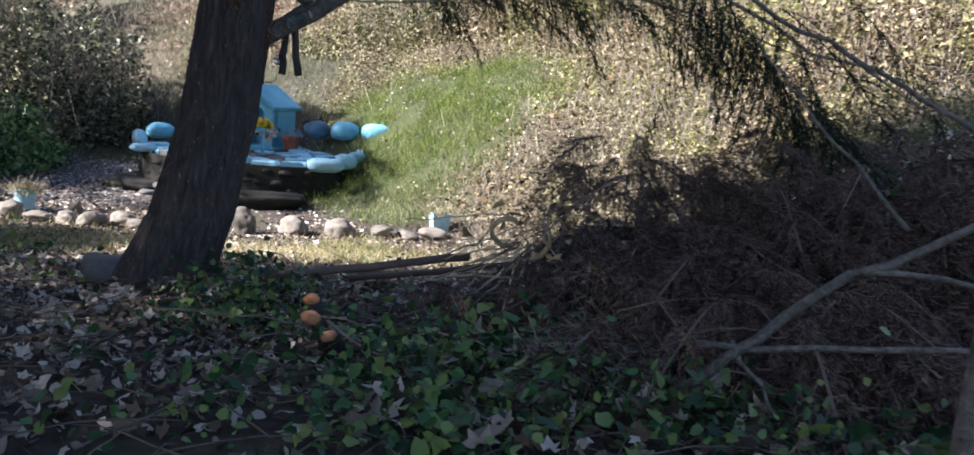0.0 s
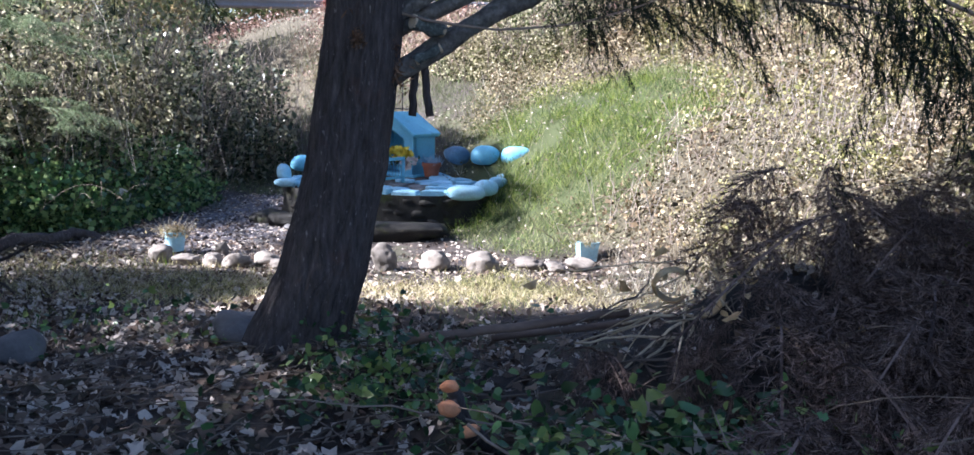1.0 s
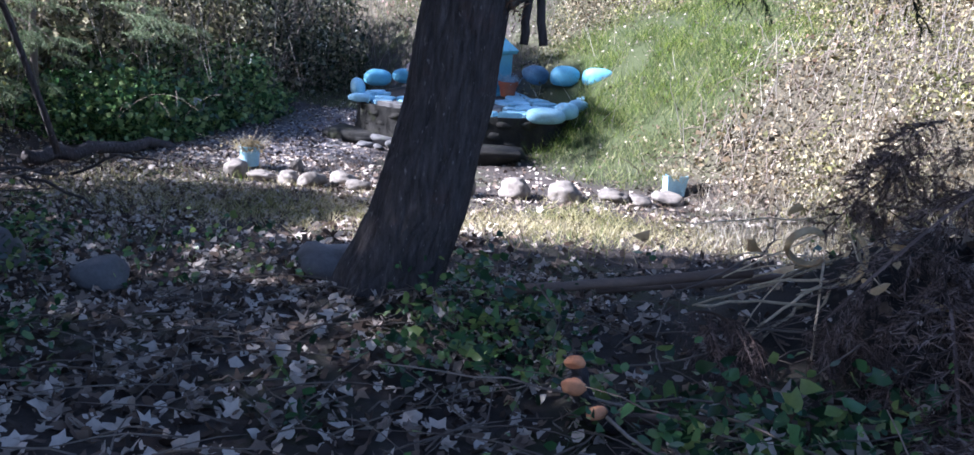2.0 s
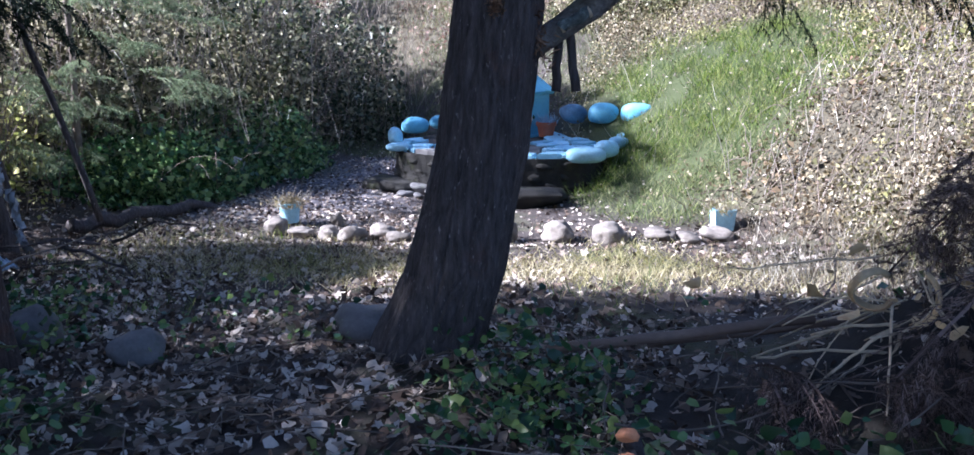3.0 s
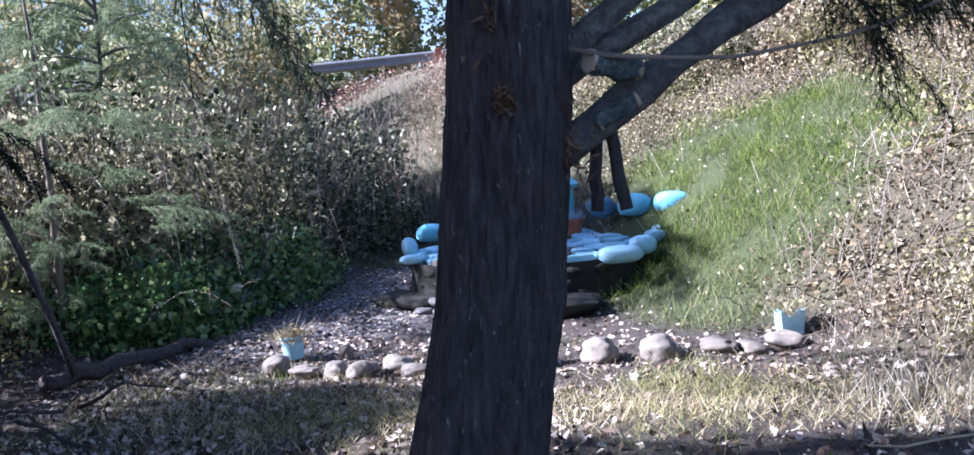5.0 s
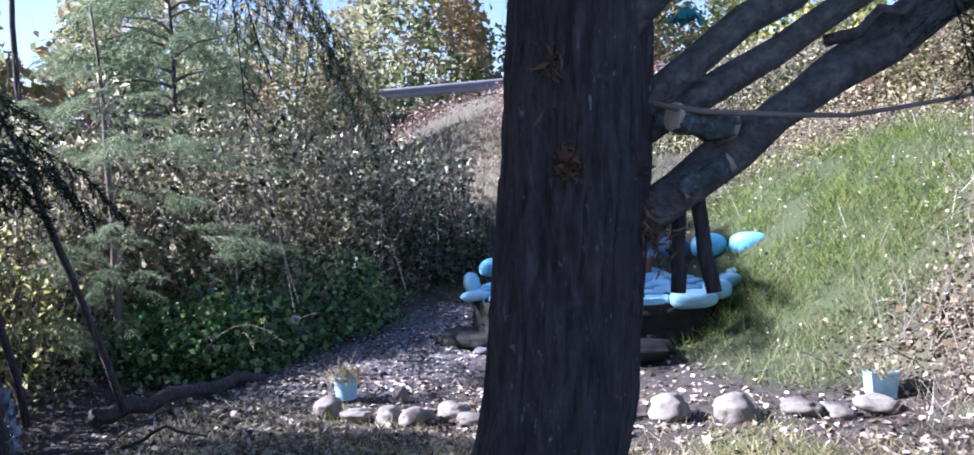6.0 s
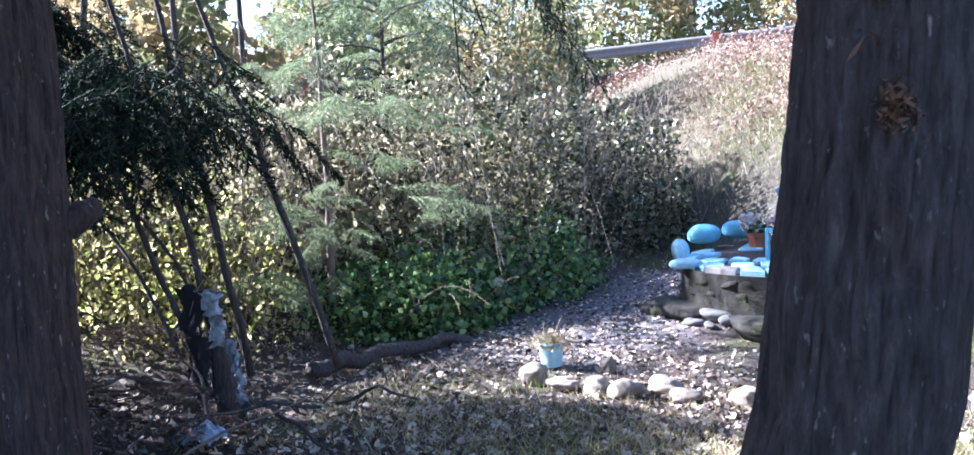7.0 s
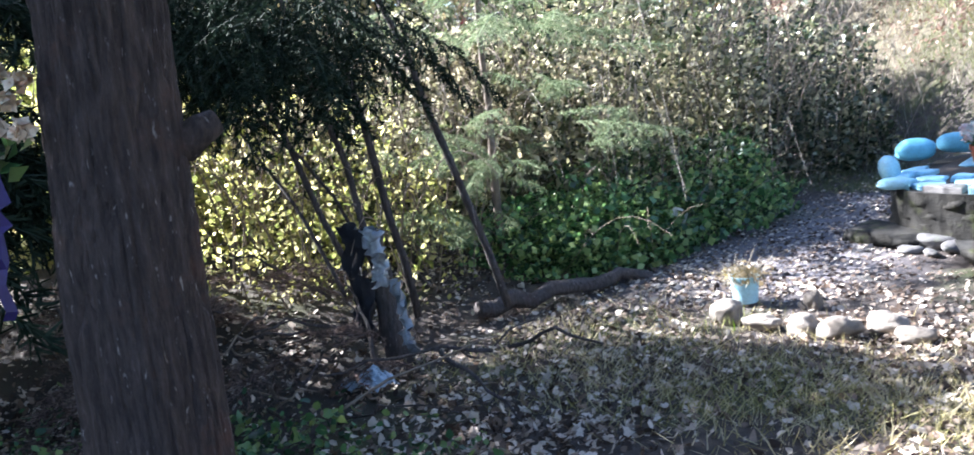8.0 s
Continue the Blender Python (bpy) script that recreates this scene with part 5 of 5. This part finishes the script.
for x, y, z, w in ((-0.02, 3.82, 0.90, 0.10), (0.34, 3.80, 0.84, 0.10), (0.39, 3.84, 0.98, 0.11), (0.42, 3.74, 0.73, 0.09), (0.20, 3.72, 0.55, 0.06)):
    shaped("curled_bark", np.array([[x, y, z]]) - np.array(pile.location), w, PAPER, 0.2, OVAL, 0.55, 0.5, 0.08).parent = pile
for i in range(13):
    a = rng.uniform(150, 290)
    L = rng.uniform(0.22, 0.55)
    s = HUB + np.array([rng.normal() * 0.07, rng.normal() * 0.06, rng.uniform(-0.08, 0.10)])
    e = s + np.array([math.cos(radians(a)) * L, math.sin(radians(a)) * L * 0.8, rng.uniform(-0.36, 0.0)])
    e[2] = max(e[2], float(ground_z(e[0], e[1])) + 0.015)
    v, f = tube(bend(s, e, rng.normal() * 0.03, 7, 0.003), np.linspace(1, 0.7, 7) * rng.uniform(0.003, 0.006), 7, 0.1, i)
    raw("stick", local(pile, v), f, PALE_STICK, pile)
for i in range(130):
    x, y = rng.uniform(-0.6, 3.0), rng.uniform(2.2, 5.0)
    a, L = rng.uniform(0, 2 * math.pi), rng.uniform(0.25, 0.9)
    s = np.array([x, y, float(ground_z(x, y)) + rng.uniform(0.02, 0.22)])
    e = s + np.array([math.cos(a) * L, math.sin(a) * L, rng.normal() * 0.08])
    v, f = tube(bend(s, e, rng.normal() * 0.05, 9, 0.004), np.linspace(1, 0.4, 9) * rng.uniform(0.0015, 0.005), 5)
    raw("twig", local(pile, v), f, TWIG, pile)
for i in range(22):
    a = rng.normal(size=2) * np.array([0.35, 0.25])
    ob = ovate("curled_bark", HUB + np.array([[a[0] + 0.15, a[1] - 0.05, rng.uniform(-0.15, 0.14)]]), rng.uniform(0.05, 0.10), PAPER, pile, 0.0, 0.45, 0.6)
    ob.location = -pile.location
for cx, cz, r, a0, a1, wd in ((0.15, 0.92, 0.055, 40, 330, 0.030), (0.25, 0.90, 0.085, -80, 60, 0.022)):
    q = np.radians(np.linspace(a0, a1, 18))
    c = np.stack([cx + r * np.cos(q), 3.85 + 0.02 * np.sin(q * 2), cz + r * np.sin(q)], 1)
    o = np.stack([0 * q, 0 * q + wd, 0 * q + 0.006], 1) * np.sin(np.linspace(0.25, math.pi - 0.1, 18))[:, None]
    m = np.stack([np.cos(q), 0 * q, np.sin(q)], 1) * 0.012
    v = np.concatenate([c - o, c + m, c + o]) - np.array(pile.location)
    f = [(i, i + 1, 19 + i, 18 + i) for i in range(17)] + [(18 + i, 19 + i, 37 + i, 36 + i) for i in range(17)]
    raw("curled_bark", v, f, PAPER, pile).modifiers.new("thick", "SOLIDIFY").thickness = 0.004
for a, b, r, lab in (((-0.86, 3.76, 0.642), (0.0, 3.98, 0.775), 0.018, "peeled brown pole lying on the ground"), ((-0.55, 4.05, 0.60), (0.25, 4.30, 0.70), 0.015, "thin grey pole lying on the ground"), ((-0.40, 3.0, 0.60), (0.55, 3.1, 0.68), 0.014, "thin reddish pole lying on the ground")):
    t = tagged(new("wooden_pole"), lab, "pole", "poles by the brush pile")
    v, f = tube(bend(a, b, 0, 9, 0.003), np.full(9, r), 12, 0.1, 3)
    raw("wood", v, f, PEELED, t)

# bare grey branch across the foreground and the thin stem beside it
t = tagged(new("bare_branch"), "bare forked grey branch sticking out of the brush", "branch")
for a, b, r0, r1 in (((0.62, 2.42, 0.76), (1.0, 2.32, 1.14), 0.015, 0.012), ((1.0, 2.32, 1.14), (1.5, 2.2, 1.47), 0.012, 0.008), ((1.12, 2.30, 1.27), (0.84, 2.42, 1.58), 0.007, 0.003), ((0.84, 2.42, 1.58), (0.7, 2.45, 1.75), 0.003, 0.002),
                     ((0.66, 2.41, 0.90), (1.5, 2.2, 1.03), 0.010, 0.006), ((1.02, 2.31, 1.15), (1.6, 2.2, 1.20), 0.009, 0.005), ((0.65, 2.46, 1.84), (1.0, 2.37, 1.66), 0.006, 0.006), ((1.0, 2.37, 1.66), (1.35, 2.2, 1.48), 0.006, 0.008), ((0.75, 2.40, 0.92), (0.95, 2.2, 0.66), 0.007, 0.004)):
    v, f = tube(bend(a, b, 0.01, 7, 0.006), np.linspace(r0, r1, 7), 9, 0.15, 2)
    raw("branch", v, f, LIMB, t)
t = tagged(new("sapling_stem"), "smooth pale grey sapling stem", "sapling")
v, f = tube(bend((0.846, 1.42, 0.5), (0.838, 1.42, 1.9), 0, 8, 0.003), np.linspace(0.026, 0.02, 8), 14, 0.05, 2)
raw("stem", v, f, LIMB, t)
# cut orange stub in the ivy
t = tagged(new("cut_stub"), "freshly cut orange-brown branch stubs in the ivy", "stub")
for k, (x, y, z, r) in enumerate(((-0.472, 2.86, 0.805, 0.026), (-0.466, 2.84, 0.752, 0.030), (-0.40, 2.82, 0.70, 0.026))):
    loose("cut_face", rock_mesh("cut_face", 70 + k, ORANGE, 0.3, 0.8), x, y, z, r, 0.014, r, 12 * k, t, 8)
    v, f = tube(bend((x, y + 0.01, z), (x + 0.05, y + 0.22, float(ground_z(x + 0.05, y + 0.22)) - 0.02), 0, 6, 0.003), np.full(6, r * 0.75), 10, 0.2, k)
    raw("branch", v, f, BARK, t)

# ---- road and guard rail above the bank ----
g0, g1 = np.array([-19.0, 19.2]), np.array([4.0, 27.5])
d = (g1 - g0) / np.hypot(*(g1 - g0))
side = np.array([-d[1], d[0]])
k = np.linspace(0, 1, 30)
pts = g0 + (g1 - g0) * k[:, None]
lo, hi = pts + side * 0.6, pts + side * 6.0
zz = 3.18 + 0.03 * (pts[:, 0] + 9.0)
v = np.concatenate([np.column_stack([lo, zz]), np.column_stack([hi, zz]), np.column_stack([lo, zz - 1.2]), np.column_stack([hi, zz - 1.2])])
f = [(i, i + 1, 31 + i, 30 + i) for i in range(29)] + [(60 + i, 61 + i, i + 1, i) for i in range(29)] + [(30 + i, 31 + i, 91 + i, 90 + i) for i in range(29)]
tagged(raw("road", v, f, ROAD, None, False), "grey asphalt road along the top of the bank", "road", kind="structure")
rail = tagged(new("guard_rail"), "galvanised steel guard rail with red posts beside a road", "guard rail")
prof = [(0.0, 0.36), (0.04, 0.40), (0.04, 0.45), (0.0, 0.50), (0.04, 0.55), (0.04, 0.60), (0.0, 0.64)]
v = [(p[0] - side[0] * o, p[1] - side[1] * o, z + h) for p, z in zip(pts, zz) for o, h in prof]
f = [(i * 7 + j, i * 7 + j + 1, (i + 1) * 7 + j + 1, (i + 1) * 7 + j) for i in range(29) for j in range(6)]
raw("beam", v, f, STEEL, rail).modifiers.new("thick", "SOLIDIFY").thickness = 0.006
for i in range(7):
    q = g0 + d * (0.6 + 3.6 * i)
    post = part("post", box_bm(0.20, 0.14, 0.80, 0.01), RED_POST, rail)
    post.matrix_basis = pose(q[0] - side[0] * 0.1, q[1] - side[1] * 0.1, 3.18 + 0.03 * (q[0] + 9.0) + 0.30, 0, 0, math.degrees(math.atan2(d[1], d[0])))

# ---- growth on the bank, and the far trees ----
thicket("dry_shrub", "leafless reddish brown shrub on the bank", 3.6, 9.6, 1.5, 1.6, 1.2, 9000, 0.05, BANK_LEAF, 140, seed=41)
thicket("dry_shrub", "brown bramble clump at the top of the lawn", -1.9, 15.3, 1.5, 0.9, 1.1, 8000, 0.06, BRAMBLE, 120, seed=44)
thicket("dry_shrub", "brown bramble clump on the bank", 0.6, 14.2, 1.2, 0.9, 1.0, 6000, 0.06, BANK_LEAF, 100, seed=47)
for x, y, top, m in ((-16, 33, 7.5, PALE_LEAF), (-9, 35, 8.5, PALE_LEAF), (-2, 36, 8, YELLOWING), (6, 34, 7, PALE_LEAF), (13, 28, 7, PALE_LEAF), (-22, 25, 8, PALE_LEAF), (-15, 11, 5.5, PALE_LEAF), (-14, 6, 4.2, YELLOWING), (9, 16, 4, BANK_LEAF)):
    thicket("far_tree", "tall sunlit tree beyond the clearing", x, y, 3.6, 3.0, top, 9000, 0.26, m, 20, seed=int(x) + 90, category="tree")


def stuff(name, q, mat, label, category):
    return tagged(quads(name, q, mat), label, category, kind="stuff")


def off_things(x, y):
    inside = np.abs((x - PX) / 1.2) ** 2.2 + np.abs((y - PY) / 1.29) ** 2.2 < 1
    return np.where(inside, 0.0, 1.0)


def litter_of(x, y):
    return (0.55 + 1.3 * vnoise(x, y, 1.1, 31)).clip(0.12, 1) * (1 - 0.7 * lawn_of(x, y)) * (1 - 0.8 * np.exp(-((x - 1.8) / 1.4) ** 2 - ((y - 4.4) / 0.8) ** 2)) * (1 - 0.4 * np.exp(-((y - 6.4 - 0.1 * x) / 0.5) ** 2))


x, y = scatter(42000, -8.0, 3.5, -0.4, 8.2, litter_of)
tagged(ovate("fallen_leaves", on_ground(x, y, 0.008), 0.040, LITTER, None, 1.6, 0.7, 0.35, 0.25), "small crumbled brown leaves covering the ground", "leaves", kind="stuff")
x, y = scatter(15000, -6.0, 2.6, 1.2, 7.4, litter_of)
tagged(shaped("fallen_leaves", on_ground(x, y, 0.016), 0.056, LITTER, 1.5, LOBED), "curled lobed dead leaves covering the ground", "leaves", kind="stuff")
x, y = scatter(12000, -6.0, 2.6, 1.2, 7.4, litter_of)
tagged(shaped("fallen_leaves", on_ground(x, y, 0.018), 0.050, LITTER, 1.5, OVAL, 0.7, 0.5), "curled oval dead leaves covering the ground", "leaves", kind="stuff")
x, y = scatter(420, -0.2, 2.2, 1.9, 3.2)
tagged(shaped("fallen_leaves", on_ground(x, y, 0.07), 0.085, LITTER, 0.9, LOBED, 0.9, 0.6), "large pale curled dead leaves before the brush", "leaves", kind="stuff")
x, y = scatter(9000, -7.0, 1.5, 3.2, 7.6)
ps = on_ground(x, y, 0.012)
quads("leaf_scraps", leaf_quads(ps, 0.018, 0.5, 1.0), LITTER)["kind"] = "stuff"
x, y = scatter(26000, -6, 0.5, 7.2, 13.5, lambda x, y: off_things(x, y) * (0.35 + 0.65 * gravel_of(x, y)) * (1 - lawn_of(x, y)))
stuff("leaf_litter", leaf_quads(on_ground(x, y, 0.006), 0.034, 0.8, 2.5), LITTER, "small pale leaf litter and gravel on the path", "leaves")
x, y = scatter(215000, -2.4, 5.5, 6.5, 15, lambda x, y: bank_of(x, y) * (1 - lawn_of(x, y)) * (0.6 + 0.9 * vnoise(x, y, 0.8, 33) + 0.6 * vnoise(x, y, 4.0, 63)).clip(0.3, 1))
stuff("bank_leaves", leaf_quads(on_ground(x, y, 0.0) + np.stack([0 * x, 0 * x, np.abs(rng.normal(size=len(x))) * (0.07 + 0.16 * (vnoise(x, y, 1.6, 34) + 0.3).clip(0, 1))], 1), 0.034, 0.6, 0.35), BANK_LEAF, "dry pale leaves and bramble on the sunny bank", "leaves")
x, y = scatter(36000, -12, 8, 6.5, 23, lambda x, y: bank_of(x, y) * (1 - 0.8 * lawn_of(x, y)) * (0.35 + 1.2 * vnoise(x, y, 0.6, 35)).clip(0.03, 1))
stuff("dry_grass", blade_quads(on_ground(x, y), 0.22, 0.007, 0.45), DRY_GRASS, "dry straw-coloured grass on the bank", "grass")
x, y = scatter(130000, -3.6, 2.4, 7.8, 15.5, lambda x, y: lawn_of(x, y) * off_things(x, y) * (0.62 + 1.5 * vnoise(x, y, 3.0, 61) + 0.6 * vnoise(x, y, 1.1, 62)).clip(0.06, 1))
stuff("lawn_grass", blade_quads(on_ground(x, y), 0.085, 0.006, 0.65, 0.55), GRASS, "bright green grass lawn beside the platform", "grass")
x, y = scatter(1200, -2.2, 1.2, 8.2, 13, lambda x, y: lawn_of(x, y) * off_things(x, y))
stuff("lawn_leaves", leaf_quads(on_ground(x, y, 0.04), 0.03, 0.7, 1.5), LITTER, "scattered dead leaves on the lawn", "leaves")
x, y = scatter(44000, -5, 1.4, 5.2, 7.9, lambda x, y: np.exp(-((y - 6.6 - 0.12 * x) / 0.75) ** 2) * (0.5 + 1.2 * vnoise(x, y, 1.0, 37)).clip(0.05, 1))
stuff("dry_grass", blade_quads(on_ground(x, y), 0.05, 0.006, 0.9), leaf_mat("short_dry_grass", [(0.24, 0.21, 0.09), (0.52, 0.45, 0.25), (0.74, 0.66, 0.44)], 0.45, 0.7, 1.4, [(0.20, 0.19, 0.07), (0.38, 0.36, 0.15), (0.56, 0.50, 0.28)]), "short dry grass before the row of stones", "grass")
x, y = scatter(9000, -4.5, 1.0, 4.0, 7.5, lambda x, y: (vnoise(x, y, 1.3, 38) * 4 - 0.9).clip(0, 1))
stuff("grass_tufts", blade_quads(on_ground(x, y), 0.07, 0.006, 0.5), GRASS, "sparse tufts of green grass among leaves", "grass")
x, y = scatter(2600, -0.2, 1.5, 5.6, 8.0, lambda x, y: (0.5 + 1.5 * vnoise(x, y, 2.2, 39)).clip(0, 1))
stuff("dry_grass", blade_quads(on_ground(x, y), 0.17, 0.005, 0.5), DRY_GRASS, "tall dry grass stems at the foot of the bank", "grass")
x, y = scatter(24000, -6.0, -1.6, 11.5, 16.5, lambda x, y: off_things(x, y))
stuff("mossy_grass", blade_quads(on_ground(x, y), 0.07, 0.006, 0.6), leaf_mat("mossy_blades", [(0.06, 0.08, 0.03), (0.13, 0.16, 0.07), (0.24, 0.25, 0.14)], 0.3), "dull mossy grass behind the platform", "grass")


x, y = scatter(26000, -16, 6, 14.2, 20, lambda x, y: bank_of(x, y) * (0.6 + 1.2 * vnoise(x, y, 0.5, 51)).clip(0.1, 1))
stuff("tall_dry_grass", blade_quads(on_ground(x, y), 0.26, 0.012, 0.6), SLOPE_GRASS, "tall pale dry grass on the slope below the road", "grass")
x, y = scatter(60000, -12, 3, 14.5, 23, lambda x, y: bank_of(x, y) * (0.3 + vnoise(x, y, 0.45, 53) * 2.5).clip(0, 1))
stuff("dead_brambles", leaf_quads(on_ground(x, y) + np.stack([0 * x, 0 * x, np.abs(rng.normal(size=len(x))) * 0.18], 1), 0.07, 0.5, 0.0), leaf_mat("dead_bramble_leaves", [(0.14, 0.08, 0.06), (0.30, 0.19, 0.15), (0.44, 0.32, 0.26)], 0.2), "reddish dead brambles on the slope", "brambles")


def ivy_of(x, y):
    a = np.exp(-((x - 0.08) / 0.62) ** 2 - ((y - 2.45) / 0.55) ** 2) * 1.4
    b = np.exp(-((x + 0.85) / 0.35) ** 2 - ((y - 3.45) / 0.35) ** 2) * 1.2
    c = np.exp(-((x + 2.35) / 0.35) ** 2 - ((y - 2.6) / 0.4) ** 2)
    d = np.exp(-((x - 1.0) / 0.8) ** 2 - ((y - 2.1) / 0.35) ** 2)
    e = np.exp(-((x + 4.2) / 1.2) ** 2 - ((y - 4.0) / 0.6) ** 2) * 0.8
    d = d * 0.55
    return (np.maximum.reduce([a, b, c, d, e]) + 0.9 * vnoise(x, y, 2.6, 40) - 0.18).clip(0, 1)


x, y = scatter(46000, -5.6, 2.2, 1.3, 4.8, ivy_of)
h = np.abs(rng.normal(size=len(x))) * 0.08 + 0.015
tagged(ovate("ground_ivy", on_ground(x, y) + np.stack([0 * h, 0 * h, h], 1), 0.029, IVY, None, 0.8, 0.8, 0.28, 0.2), "dark green ivy and bramble leaves over the ground", "ivy", kind="stuff")
x, y = scatter(5200, -5.6, 2.2, 1.3, 4.8, ivy_of)
h = np.abs(rng.normal(size=len(x))).clip(0, 1.6) * 0.09 + 0.03
p = on_ground(x, y) + np.stack([0 * h, 0 * h, h], 1)
p = np.concatenate([p, p + rng.normal(size=p.shape) * np.array([0.035, 0.035, 0.012]), p + rng.normal(size=p.shape) * np.array([0.035, 0.035, 0.012])])
tagged(shaped("bramble_sprigs", p, 0.048, IVY, 1.3, HEART, 0.85, 0.45, 0.16), "broad green bramble leaves in threes over the ivy", "ivy", kind="stuff")
x, y = scatter(900, -1.4, 4.5, 7.0, 13.5, lambda x, y: bank_of(x, y) * (1 - lawn_of(x, y)))
ps = []
for a, b in zip(x, y):
    w, L = rng.uniform(0, 2 * math.pi), rng.uniform(0.2, 0.7)
    c, e = a + math.cos(w) * L, b + math.sin(w) * L
    ps.append(tube(bend((a, b, float(ground_z(a, b))), (c, e, float(ground_z(c, e)) + rng.uniform(0.0, 0.35)), -0.08, 6, 0.012), np.linspace(0.005, 0.002, 6), 4, caps=False))
v, f = join(ps)
tagged(raw("dry_canes", v, f, TWIG), "dry brown canes straggling over the bank", "canes", kind="stuff")
# upright dead stalks on the bank
x, y = scatter(900, -1.0, 4.0, 7.6, 13.5, lambda x, y: bank_of(x, y) * (1 - lawn_of(x, y)) * (0.4 + 1.8 * vnoise(x, y, 1.4, 66)).clip(0, 1))
ps = []
for a, b in zip(x, y):
    h, g = rng.uniform(0.18, 0.60), rng.normal(size=2) * 0.12
    ps.append(tube(bend((a, b, float(ground_z(a, b)) - 0.02), (a + g[0], b + g[1], float(ground_z(a, b)) + h), 0, 5, 0.008), np.linspace(0.0045, 0.0015, 5), 4, caps=False))
v, f = join(ps)
tagged(raw("dry_stalks", v, f, PALE_CANE), "thin upright dead stalks on the bank", "stalks", kind="stuff")
x, y = scatter(9000, -0.9, 4.2, 7.2, 13, lambda x, y: bank_of(x, y) * (1 - lawn_of(x, y)) * (vnoise(x, y, 1.3, 67) * 5 - 0.6).clip(0, 1))
stuff("bank_brambles", leaf_quads(on_ground(x, y) + np.stack([0 * x, 0 * x, np.abs(rng.normal(size=len(x))) * 0.16 + 0.03], 1), 0.055, 0.7, 0.3), leaf_mat("bank_bramble_leaves", [(0.05, 0.055, 0.02), (0.13, 0.12, 0.05), (0.24, 0.15, 0.10), (0.34, 0.26, 0.16)], 0.3), "low brown-green brambles on the bank", "brambles")
x, y = scatter(420, -2.4, 1.4, 1.6, 4.0)
ps = []
for a, b in zip(x, y):
    w, L = rng.uniform(0, 2 * math.pi), rng.uniform(0.15, 0.5)
    c, e = a + math.cos(w) * L, b + math.sin(w) * L
    ps.append(tube(bend((a, b, float(ground_z(a, b)) + 0.03), (c, e, float(ground_z(c, e)) + 0.04), -0.02, 6, 0.003), np.linspace(0.003, 0.0012, 6), 5))
v, f = join(ps)
tagged(raw("ground_twigs", v, f, TWIG), "thin fallen twigs over the dead leaves", "twigs", kind="stuff")
